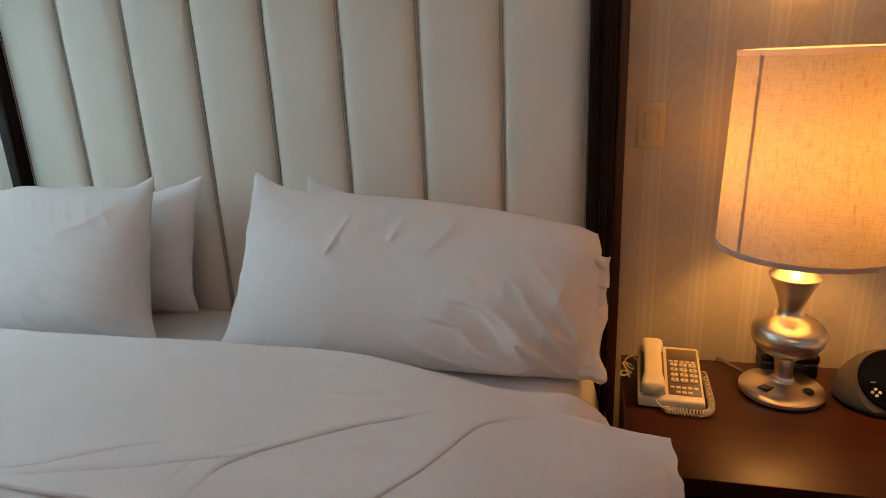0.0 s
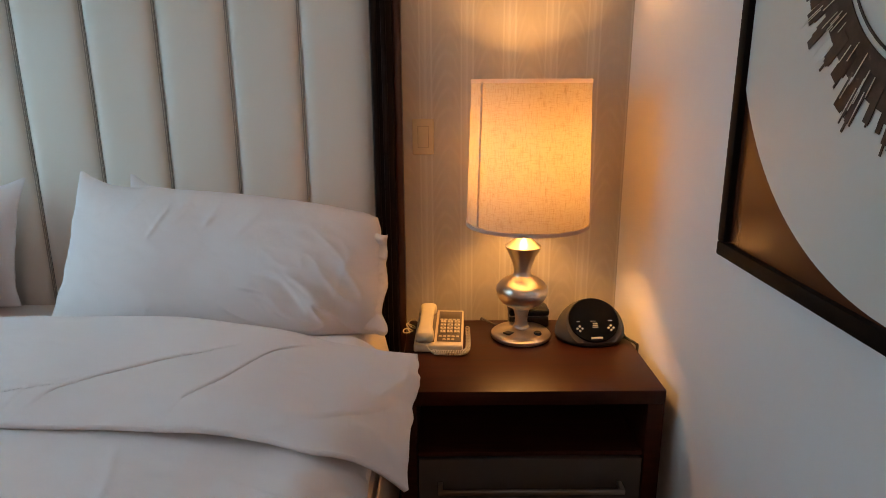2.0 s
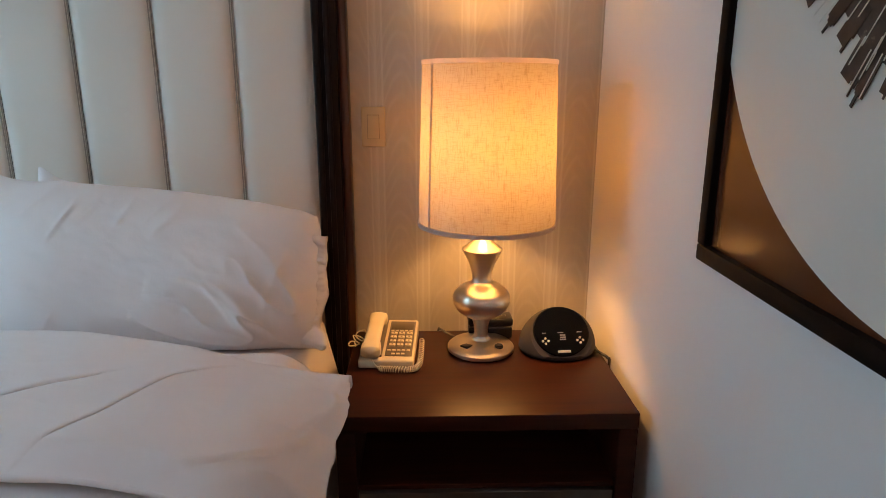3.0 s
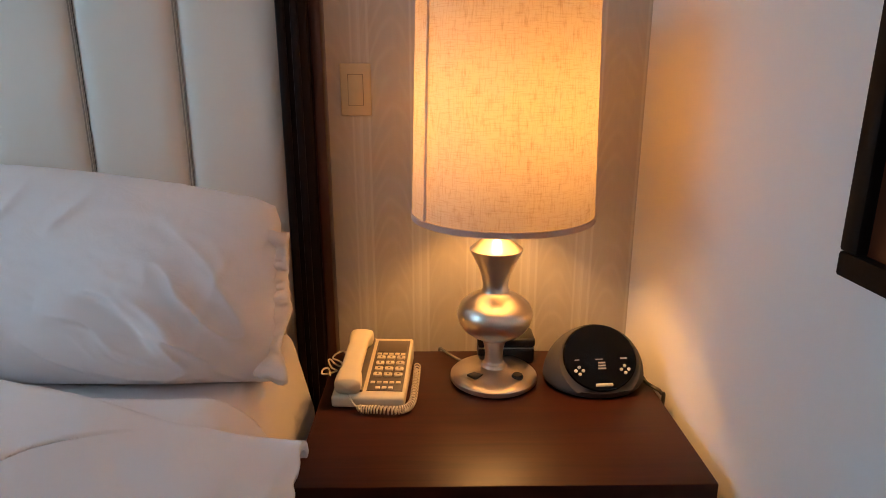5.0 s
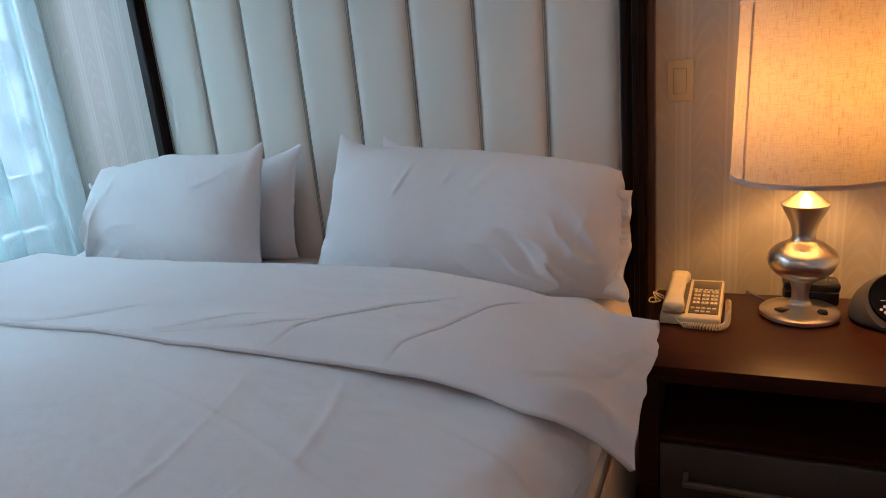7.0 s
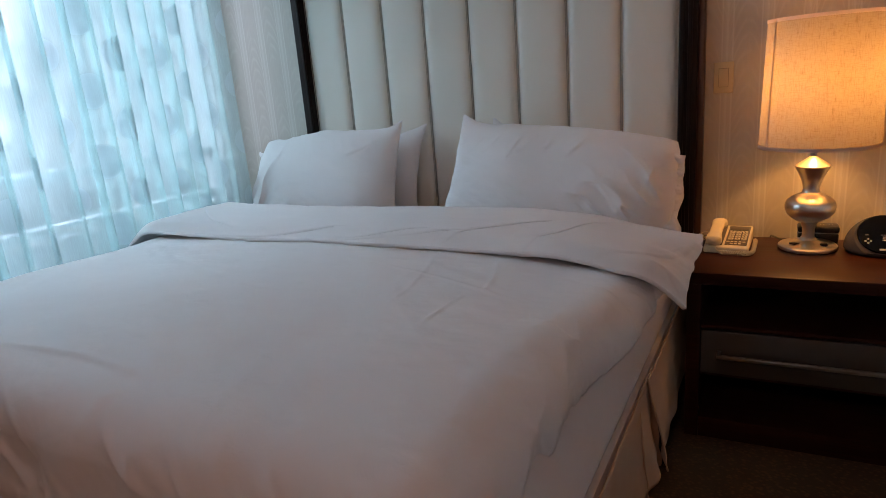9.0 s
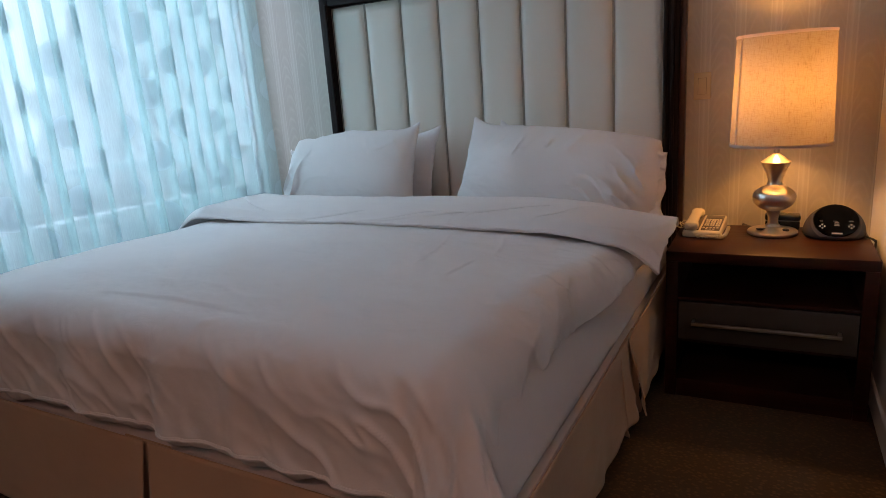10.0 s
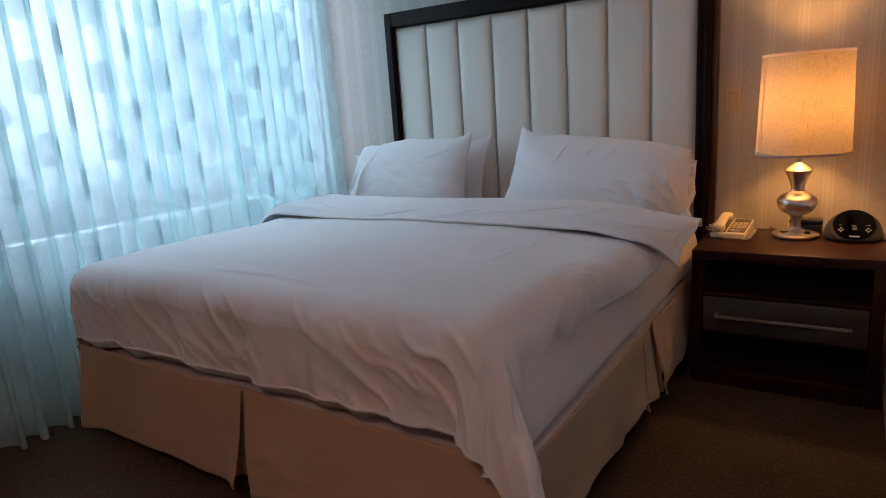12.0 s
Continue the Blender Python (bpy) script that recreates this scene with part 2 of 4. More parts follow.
M["leather"] = make_leather()
M["wood"] = make_wood("espresso_wood", (0.030, 0.0072, 0.0040), (0.060, 0.0142, 0.0068), 0.35, spec=0.22)
M["post"] = make_wood("dark_headboard_wood", (0.009, 0.0045, 0.004), (0.015, 0.0065, 0.005), 0.5, (22, 22, 1.2), 0.06, 0.16)
M["trimwood"] = make_wood("red_brown_edge_wood", (0.05, 0.017, 0.010), (0.075, 0.026, 0.014), 0.3, (22, 22, 1.2))
M["paper"] = make_wallpaper()
M["paint"] = make_paint("white_wall_paint", (0.77, 0.76, 0.75), (0.81, 0.80, 0.79))
M["ceiling"] = make_paint("ceiling_paint", (0.78, 0.77, 0.75), (0.81, 0.80, 0.78), 0.8)
M["carpet"] = make_carpet()
M["sheer"] = make_sheer()
M["shade"] = make_shade()
M["backdrop"] = make_backdrop()
M["glass"] = make_glass()
M["silver"] = make_metal("silver_leaf_metal", (0.80, 0.72, 0.62), 0.31)
M["satin"] = make_metal("satin_metal", (0.45, 0.44, 0.43), 0.38)
M["drawer"] = make_metal("taupe_lacquer", (0.075, 0.068, 0.063), 0.45, metal=0.1)
M["cream"] = make_plastic("cream_plastic", (0.66, 0.58, 0.42), 0.42)
M["ivory"] = make_plastic("ivory_plastic", (0.60, 0.49, 0.30), 0.4)
M["gapshade"] = make_plastic("dark_ivory_gap_shade", (0.24, 0.19, 0.11), 0.6)
M["keypad"] = make_plastic("brown_grey_panel", (0.12, 0.095, 0.075), 0.4)
M["black"] = make_plastic("black_plastic", (0.012, 0.012, 0.013), 0.35)
M["gloss"] = make_plastic("black_gloss", (0.0025, 0.0025, 0.003), 0.04, 0.2)
M["mesh"] = make_plastic("grey_speaker_cloth", (0.075, 0.07, 0.072), 0.8, 0.2)
M["button"] = make_plastic("white_button", (0.62, 0.60, 0.56), 0.35)
M["tape"] = make_tape()
M["piping"] = make_plastic("cream_piping", (0.50, 0.455, 0.39), 0.55, 0.3)
M["cord"] = make_plastic("dark_grey_cord", (0.22, 0.21, 0.20), 0.7, 0.2)
M["vinyl"] = make_paint("window_frame_paint", (0.70, 0.72, 0.72), (0.74, 0.75, 0.75), 0.4)
M["sill"] = make_paint("grey_sill_paint", (0.48, 0.50, 0.50), (0.54, 0.56, 0.55), 0.6)
M["frame"] = make_wood("black_frame_wood", (0.006, 0.005, 0.005), (0.010, 0.008, 0.008), 0.55, (14, 14, 14), 0.3, 0.08)
M["artdisc"] = make_paint("pale_print", (0.62, 0.63, 0.59), (0.69, 0.69, 0.65), 0.3)
M["artcorner"] = make_paint("bronze_print", (0.062, 0.018, 0.009), (0.080, 0.025, 0.012), 0.24)
M["artburst"] = make_art_burst()
# Even warm glow of the added ceiling dome, a fill light.
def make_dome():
    k = Mat("fill_lamp_glow")
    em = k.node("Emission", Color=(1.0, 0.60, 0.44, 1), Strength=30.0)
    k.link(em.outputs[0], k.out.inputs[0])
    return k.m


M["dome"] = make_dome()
M["label"] = make_plastic("grey_lettering", (0.32, 0.32, 0.32), 0.4)


# ---- mesh helpers ----
def mesh_of(name, bm, material, smooth=None):
    me = bpy.data.meshes.new(name)
    bmesh.ops.recalc_face_normals(bm, faces=bm.faces)
    bm.to_mesh(me)
    bm.free()
    me.materials.append(material)
    if smooth is not None:
        me.polygons.foreach_set("use_smooth", [True] * len(me.polygons))
        me.set_sharp_from_angle(angle=radians(smooth))
    return me


def part(name, bm, material, parent=None, label="", smooth=35):
    ob = new(name, mesh_of(name, bm, material, smooth))
    if parent is not None:
        ob.parent = parent
    if label:
        ob["label"] = label
    return ob


def empty(name, m=None):
    ob = new(name)
    ob.empty_display_size = 0.05
    if m is not None:
        ob.matrix_world = m
    return ob


def box(x0, x1, y0, y1, z0, z1, bevel=0.0, seg=2):
    bm = bmesh.new()
    bmesh.ops.create_cube(bm, size=1, matrix=Matrix.Translation(((x0 + x1) / 2, (y0 + y1) / 2, (z0 + z1) / 2)) @ Matrix.Diagonal((x1 - x0, y1 - y0, z1 - z0, 1)))
    if bevel:
        bmesh.ops.bevel(bm, geom=list(bm.edges), offset=bevel, segments=seg, affect="EDGES", profile=0.5)
    return bm


def lathe(profile, steps=48, centre=(0, 0)):
    """Turns (radius, height) pairs round the z axis."""
    bm = bmesh.new()
    rings = []
    for r, z in profile:
        if r < 1e-6:
            rings.append([bm.verts.new((centre[0], centre[1], z))])
        else:
            rings.append([bm.verts.new((centre[0] + r * math.cos(2 * math.pi * i / steps), centre[1] + r * math.sin(2 * math.pi * i / steps), z)) for i in range(steps)])
    for a, b in zip(rings, rings[1:]):
        for i in range(steps):
            j = (i + 1) % steps
            if len(a) == 1 and len(b) == 1:
                continue
            if len(a) == 1:
                bm.faces.new((a[0], b[j], b[i]))
            elif len(b) == 1:
                bm.faces.new((a[i], a[j], b[0]))
            else:
                bm.faces.new((a[i], a[j], b[j], b[i]))
    return bm


def smooth_profile(points, n=8):
    """Catmull-Rom through (r, z) points."""
    out = []
    p = [points[0], *points, points[-1]]
    for i in range(1, len(p) - 2):
        for k in range(n):
            t = k / n
            out.append(tuple(0.5 * (2 * p[i][a] + (p[i + 1][a] - p[i - 1][a]) * t + (2 * p[i - 1][a] - 5 * p[i][a] + 4 * p[i + 1][a] - p[i + 2][a]) * t * t
                                    + (3 * p[i][a] - p[i - 1][a] - 3 * p[i + 1][a] + p[i + 2][a]) * t ** 3) for a in (0, 1)))
    out.append(points[-1])
    return out


def grid_mesh(name, P, material, uv=None, closed_u=False, smooth=180):
    """A mesh from an array of points shaped (nu, nv, 3)."""
    nu, nv = P.shape[:2]
    idx = np.arange(nu * nv).reshape(nu, nv)
    a = idx if not closed_u else np.vstack([idx, idx[:1]])
    f = np.stack([a[:-1, :-1], a[1:, :-1], a[1:, 1:], a[:-1, 1:]], -1).reshape(-1, 4)
    me = bpy.data.meshes.new(name)
    me.from_pydata(P.reshape(-1, 3).tolist(), [], f.tolist())
    me.materials.append(material)
    me.polygons.foreach_set("use_smooth", [True] * len(me.polygons))
    if uv is not None:
        lay = me.uv_layers.new(name="uv")
        loops = np.empty(len(me.loops), dtype=np.int32)
        me.loops.foreach_get("vertex_index", loops)
        lay.data.foreach_set("uv", uv.reshape(-1, 2)[loops].ravel())
    me.update()
    return me


def tube(points, r, seg=8):
    """A round cord along points."""
    pts = [Vector(p) for p in points]
    bm = bmesh.new()
    rings = []
    for i, p in enumerate(pts):
        d = (pts[min(i + 1, len(pts) - 1)] - pts[max(i - 1, 0)]).normalized()
        side = d.cross(Vector((0.31, 0.17, 0.93))).normalized()
        up = side.cross(d)
        rings.append([bm.verts.new(p + r * (math.cos(2 * math.pi * k / seg) * side + math.sin(2 * math.pi * k / seg) * up)) for k in range(seg)])
    for a, b in zip(rings, rings[1:]):
        for k in range(seg):
            bm.faces.new((a[k], a[(k + 1) % seg], b[(k + 1) % seg], b[k]))
    bm.faces.new(rings[0][::-1])
    bm.faces.new(rings[-1])
    return bm


def smooth_path(points, n):
    """n points on a smooth curve through the given ones."""
    p = [Vector(q) for q in points]
    p = [2 * p[0] - p[1], *p, 2 * p[-1] - p[-2]]
    out = []
    for i in range(n):
        s = i / (n - 1) * (len(p) - 3)
        k = min(int(s), len(p) - 4)
        t = s - k
        a, b, c, d = p[k:k + 4]
        out.append(0.5 * (2 * b + (c - a) * t + (2 * a - 5 * b + 4 * c - d) * t * t + (3 * b - a - 3 * c + d) * t ** 3))
    return out


def fbm(X, Y, seed, freq, octaves=4, gain=0.5):
    """Smooth value noise on arrays, about -1 to 1."""
    out, amp, tot = np.zeros_like(X), 1.0, 0.0
    rng = np.random.RandomState(seed)
    for _ in range(octaves):
        G = rng.rand(64, 64) * 2 - 1
        x, y = X * freq + 100.3, Y * freq + 77.7
        xi, yi = np.floor(x).astype(int), np.floor(y).astype(int)
        fx, fy = x - xi, y - yi
        fx, fy = fx * fx * (3 - 2 * fx), fy * fy * (3 - 2 * fy)
        g = lambda a, b: G[a % 64, b % 64]
        out += amp * ((g(xi, yi) * (1 - fx) + g(xi + 1, yi) * fx) * (1 - fy) + (g(xi, yi + 1) * (1 - fx) + g(xi + 1, yi + 1) * fx) * fy)
        tot += amp
        amp, freq = amp * gain, freq * 2
    return out / tot


def ridge(X, Y, a, b, width, height, sharp=1.0):
    """A crease from a to b that fades at both ends."""
    a, b = np.array(a), np.array(b)
    d = b - a
    L = np.hypot(*d)
    d = d / L
    s = ((X - a[0]) * d[0] + (Y - a[1]) * d[1]) / L
    bend = 0.03 * L * np.sin(np.clip(s, 0, 1) * np.pi)
    q = (X - a[0]) * -d[1] + (Y - a[1]) * d[0] - bend
    fade = np.clip(np.minimum(s, 1 - s) * 4, 0, 1)
    fade = fade * fade * (3 - 2 * fade)
    return height * fade * np.exp(-np.abs(q / width) ** (2 * sharp))


def tuck(X, Y, pts, decay, height, side=1, lip=0.006):
    """A pressed fold of cloth along a bent line: a sharp step on one side that melts away on the other."""
    p = np.array([tuple(v[:2]) for v in smooth_path([(*q, 0) for q in pts], 200)])
    best, sign, pos = np.full(X.shape, 9.0), np.ones(X.shape), np.zeros(X.shape)
    for i in range(len(p)):
        t = p[min(i + 1, len(p) - 1)] - p[max(i - 1, 0)]
        ddx, ddy = X - p[i, 0], Y - p[i, 1]
        r = np.hypot(ddx, ddy)
        near = r < best
        best = np.where(near, r, best)
        sign = np.where(near, np.sign(t[0] * ddy - t[1] * ddx), sign)
        pos = np.where(near, i / (len(p) - 1), pos)
    q = best * sign * side
    fade = np.clip(np.minimum(pos, 1 - pos) * 5, 0, 1) ** 0.7 * (np.minimum(pos, 1 - pos) > 0.001)
    return height * fade * np.where(q > 0, np.exp(-q / decay), np.exp(-(q / lip) ** 2))


def crumple(X, Y, seed, across, along):
    """Soft ridges that run along Y, wandering and branching; about 0 to 1."""
    wx = X + 0.05 * fbm(X, Y, seed + 1, 3.0, 2)
    n = fbm(wx * across, Y * along, seed, 1.0, 2, 0.4)
    return (1 - np.clip(np.abs(n) * 2.2, 0, 1)) ** 1.6


def sstep(e0, e1, x):
    t = np.clip((x - e0) / (e1 - e0), 0, 1)
    return t * t * (3 - 2 * t)


# ---- the room ----
XL, XR, YB, YF, ZC = -2.40, 0.857, 2.0, -3.2, 2.55
WY0, WY1, WZ0, WZ1 = -0.22, 1.90, 0.74, 2.48     # window opening
TRANSOM = 1.005


def structure(name, bm, material, label, category, smooth=None):
    return tagged(part(name, bm, material, smooth=smooth), label, category, kind="structure")


def build_room():
    structure("floor", box(XL - 0.2, XR + 0.2, YF - 0.2, YB + 0.2, -0.12, 0), M["carpet"], "dark brown patterned wall-to-wall carpet", "floor")
    structure("ceiling", box(XL - 0.2, XR + 0.2, YF - 0.2, YB + 0.2, ZC, ZC + 0.12), M["ceiling"], "plain white painted ceiling", "ceiling")
    structure("wall_north", box(XL - 0.2, XR + 0.2, YB, YB + 0.15, 0, ZC), M["paper"], "wall with beige striped watered-silk wallpaper behind the bed", "wall")
    structure("wall_east", box(XR, XR + 0.15, YF, YB, 0, ZC), M["paint"], "smooth white painted wall beside the nightstand", "wall")
    # Closing wall out of view; its beige paper is chosen to bounce warm light.
    structure("wall_south", box(XL - 0.2, XR + 0.2, YF - 0.15, YF, 0, ZC), M["paper"], "unseen wall, given beige striped wallpaper for warm bounce", "wall")
    bm = box(XL - 0.15, XL, YF, YB, 0, WZ0)
    for b in (box(XL - 0.15, XL, YF, YB, WZ1, ZC), box(XL - 0.15, XL, YF, WY0, WZ0, WZ1), box(XL - 0.15, XL, WY1, YB, WZ0, WZ1)):
        me = bpy.data.meshes.new("piece")
        b.to_mesh(me)
        b.free()
        bm.from_mesh(me)
        bpy.data.meshes.remove(me)
    structure("wall_west", bm, M["paint"], "white painted wall with a wide window", "wall")
    structure("baseboard", box(XR - 0.014, XR - 0.0005, YF, YB - 0.001, 0.001, 0.10, 0.004), M["paint"], "white painted baseboard along the wall", "baseboard")
    # window: frame bars, panes, sill
    w = tagged(empty("window_1", pose(XL - 0.08, 0, 0)), "wide white-framed window behind sheer curtains", "window", kind="structure")
    def bar(y0, y1, z0, z1):
        part("window_frame", box(-0.03, 0.03, y0, y1, z0, z1, 0.004), M["vinyl"], w)
    bar(WY0, WY1, WZ0, WZ0 + 0.05)
    bar(WY0, WY1, WZ1 - 0.05, WZ1)
    edges = [WY0, WY0 + 0.71, WY0 + 1.41, WY1]
    for i, y in enumerate(edges):
        bar(max(WY0, y - 0.03) if i else WY0, min(WY1, y + 0.03) if i < 3 else WY1, WZ0 + 0.05, WZ1 - 0.05)
    for a, b in zip(edges, edges[1:]):
        bar(a + 0.03, b - 0.03, TRANSOM - 0.025, TRANSOM + 0.025)
        for z0, z1 in ((WZ0 + 0.05, TRANSOM - 0.025), (TRANSOM + 0.025, WZ1 - 0.05)):
            p = part("pane", box(-0.003, 0.003, a + 0.03, b - 0.03, z0, z1), M["glass"], w, smooth=None)
            p.visible_shadow = False
    part("window_sill", box(-0.05, 0.092, WY0, YB - 0.06, WZ0 - 0.035, WZ0 - 0.002, 0.006), M["sill"], w)
    # day outside
    bm = bmesh.new()
    bmesh.ops.create_grid(bm, x_segments=1, y_segments=1, size=0.5, matrix=pose(-9.5, 2.0, 0, 0, 90, 0) @ Matrix.Translation((-6.5, 0, 0)) @ Matrix.Diagonal((15, 36, 1, 1)))
    tagged(part("backdrop", bm, M["backdrop"], smooth=None), "bright hazy sky and trees outside the window", "backdrop", kind="structure")
    structure("ground", box(-60, XL - 0.2, -60, 60, -0.6, -0.5), M["carpet"], "ground outside the window", "ground")


build_room()


# ---- ceiling fill lamp, added out of view over the foot of the room ----
def build_fill_lamp():
    c = tagged(empty("unseen_fill_lamp", pose(0.22, -2.10, ZC)), "unseen dome added on the ceiling as warm fill light", "ceiling lamp")
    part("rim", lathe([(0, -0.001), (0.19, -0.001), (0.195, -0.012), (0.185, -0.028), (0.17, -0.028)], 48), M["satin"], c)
    part("dome", lathe([(0.17, -0.028), (0.16, -0.055), (0.12, -0.08), (0.06, -0.094), (0, -0.098)], 48), M["dome"], c, "glowing dome of the added fill light")


build_fill_lamp()


# ---- curtain ----
def build_curtain():
    y = np.linspace(-1.05, 1.80, 1100)
    z = np.linspace(0.012, 2.515, 44)
    Y, Z = np.meshgrid(y, z, indexing="ij")
    phase = 2 * np.pi * (Y / 0.100 + 0.60 * fbm(Y, Y * 0, 5, 2.9, 2))
    down = (2.515 - Z) / 2.5
    amp = 0.052 + 0.026 * fbm(Y, Z * 0.12, 9, 3.4, 2)
    sway = 0.35 * down * fbm(Y, Z * 0.5, 3, 1.2, 2)
    X = -2.20 + amp * np.sin(phase + sway) + 0.009 * np.sin(2 * phase + 1.1) + 0.012 * fbm(Y, Z * 0.4, 11, 1.6, 2) * down + 0.03 * down * down
    arc = np.concatenate([[0], np.cumsum(np.hypot(np.diff(X[:, 20]), np.diff(y)))])
    uv = np.stack([np.repeat(arc[:, None], len(z), 1), Z], -1)
    Y = Y + (0.027 + 0.014 * fbm(Y, Z * 0.1, 13, 2.0, 2)) * np.cos(phase + sway) + 0.006 * np.sin(phase * 0.5) * down
    c = tagged(empty("sheer_curtain", pose(0, 0, 0)), "pale sheer floor-length curtain with dotted circles, drawn across the window", "curtain")
    o = new("curtain_panel", grid_mesh("curtain_panel", np.stack([X, Y, Z], -1), M["sheer"], uv))
    o.parent = c
    part("curtain_rail", box(-2.20, -2.16, -1.10, 1.86, 2.515, 2.545, 0.004), M["vinyl"], c, "white metal track")


build_curtain()


# ---- headboard ----
def build_headboard():
    h = tagged(empty("headboard", pose(-0.86, 1.99, 0)), "tall headboard of cream padded channels in a dark wood frame", "headboard")
    off = Matrix.Translation((0.86, -1.99, 0))
    def add(name, bm, mat, label="", smooth=35):
        bm.transform(off)
        return part(name, bm, mat, h, label, smooth)
    x0, x1, top = -1.757, 0.027, 1.757
    for s, xa, xb in ((-1, -1.815, x0), (1, x1, 0.094)):
        add("post", box(xa, xb, 1.925, 1.995, 0.0, 1.845, 0.006), M["post"])
    add("inner_bead", box(x1 + 0.004, x1 + 0.022, 1.915, 1.924, 0.0, 1.77, 0.004), M["post"])
    add("inner_bead", box(x1 + 0.034, x1 + 0.05, 1.913, 1.924, 0.0, 1.80, 0.004), M["post"])
    add("inner_bead", box(x0 - 0.022, x0 - 0.004, 1.915, 1.924, 0.0, 1.77, 0.004), M["post"])
    add("edge_strip", box(0.095, 0.120, 1.945, 1.997, 0.0, 1.845, 0.004), M["trimwood"], "red-brown wooden edge strip")
    add("top_rail", box(x0 + 0.001, x1 - 0.001, 1.922, 1.995, top + 0.004, 1.845, 0.006), M["post"])
    add("backing", box(x0, x1, 1.972, 1.995, 0.2, top), M["cord"])
    n = 8
    w = (x1 - x0) / n
    for i in range(n):
        a = x0 + i * w
        u, v = np.linspace(-1, 1, 25), np.linspace(0, 1, 60)
        U, V = np.meshgrid(u, v, indexing="ij")
        zt = 0.25 + V * (top - 0.254)
        side = (1 - np.abs(U) ** 5.0) ** 0.6
        end = (1 - np.clip((V - 0.985) / 0.015, 0, 1) ** 2) ** 0.5
        Yp = 1.968 - 0.024 * side * end + 0.0016 * fbm(U + 3.1 * i, V * 8, 20 + i, 1.1, 3) * side
        Xp = a + w / 2 + U * (w / 2 - 0.0008)
        P = np.stack([Xp + 0.86, Yp - 1.99, zt], -1)
        o = new("padded_channel", grid_mesh("padded_channel", P, M["leather"]))
        o.parent = h
    for i in range(n + 1):
        xs = x0 + i * w + (0.004 if i == 0 else -0.004 if i == n else 0)
        for dx in ((-0.0028, 0.0028) if 0 < i < n else (0,)):
            add("seam_cord", tube([(xs + dx, 1.9560, z) for z in np.linspace(0.3, top - 0.004, 12)], 0.0019, 6), M["piping"], "cream leather piping" if i == 0 else "")


build_headboard()


# ---- bed ----
BED = pose(0.088, 1.90, 0, 0, 0, -0.9)
BW, BL = 2.03, 2.07


def build_bed():
    b = tagged(empty("bed", BED), "king-size bed with white mattress and tan pleated skirt", "bed")
    part("box_spring", box(-BW + 0.035, -0.004, -BL + 0.01, 0, 0.12, 0.408, 0.02), M["sheet"], b)
    bm = box(-BW + 0.03, -0.05, -BL + 0.02, 0.0, 0.41, 0.665, 0.05, 5)
    for v in bm.verts:      # the sheet's side leans out to the box spring
        if v.co.x > -0.5:
            v.co.x += 0.046 * min(1, max(0, (0.62 - v.co.z) / 0.2))
    part("mattress", bm, M["sheet"], b, "mattress in a white fitted sheet")
    for x in (-BW + 0.2, -0.2):
        for y in (-BL + 0.2, -0.25):
            part("bed_foot", lathe([(0, 0), (0.025, 0), (0.03, 0.12), (0, 0.12)], 16, (x, y)), M["black"], b)

    def skirt(p0, p1, seed, out, lift=0.02, gather=0.012, flare=0.03, part0=0.0, part1=0.0):
        """A hanging cloth panel from p0 to p1, out: the outward direction."""
        p0, p1, out = np.array(p0), np.array(p1), np.array(out)
        u, v = np.linspace(0, 1, 90), np.linspace(0, 1, 26)
        U, V = np.meshgrid(u, v, indexing="ij")
        base = p0[None, None] + U[..., None] * (p1 - p0)[None, None]
        L = np.hypot(*(p1 - p0))
        bulge = flare * V + gather * fbm(U * L, V * 0.3, seed, 3.0, 3) * (0.2 + V) + 0.006 * fbm(U * L, V, seed + 1, 9.0, 2) * V
        tip = 0.03 * (np.exp(-((U) / 0.06) ** 2) + np.exp(-((1 - U) / 0.06) ** 2)) * V
        xy = base + (bulge + tip)[..., None] * out
        pull = V * V * (part0 * np.exp(-U * L / 0.10) - part1 * np.exp(-(1 - U) * L / 0.10))
        xy = xy + pull[..., None] * ((p1 - p0) / L)
        Z = 0.42 - V * (0.42 - lift) + 0.006 * V * fbm(U * L, V * 0, seed + 2, 2.5, 2)
        o = new("skirt_panel", grid_mesh("skirt_panel", np.concatenate([xy, Z[..., None]], -1), M["skirt"]))
        o.parent = b
        m = o.modifiers.new("thick", "SOLIDIFY")
        m.thickness = 0.004
    mid = -1.0
    skirt((-BW + 0.03, -BL - 0.012), (mid - 0.006, -BL - 0.012), 31, (0, -1), 0.075, 0.018, part1=0.035)
    skirt((mid + 0.012, -BL - 0.012), (0.0, -BL - 0.012), 33, (0, -1), 0.075, 0.018, part0=0.03)
    skirt((mid - 0.09, -BL - 0.004), (mid + 0.09, -BL - 0.004), 32, (0, -1), 0.09, 0.003, 0.0)
    skirt((0.006, -BL), (0.006, -1.02), 35, (1, 0), 0.140, 0.022, 0.012, part0=0.03, part1=0.015)
    skirt((0.006, -0.985), (0.006, -0.02), 36, (1, 0), 0.120, 0.022, 0.022, part0=0.03)
    skirt((0.0, -1.10), (0.0, -0.91), 37, (1, 0), 0.11, 0.003, 0.0)
    skirt((-BW + 0.024, -BL), (-BW + 0.024, -0.05), 38, (-1, 0), 0.06)


build_bed()


# ---- duvet ----
def duvet_top(X, Y):
    """Height of the duvet's upper side over the bed, before it drapes."""
    return 0.742 + 0.018 * np.sin((X + 1.9) * 1.7) * np.sin(-Y * 1.2) + 0.012 * fbm(X, Y, 51, 1.6, 3) + 0.0035 * fbm(X, Y, 52, 6.0, 3)


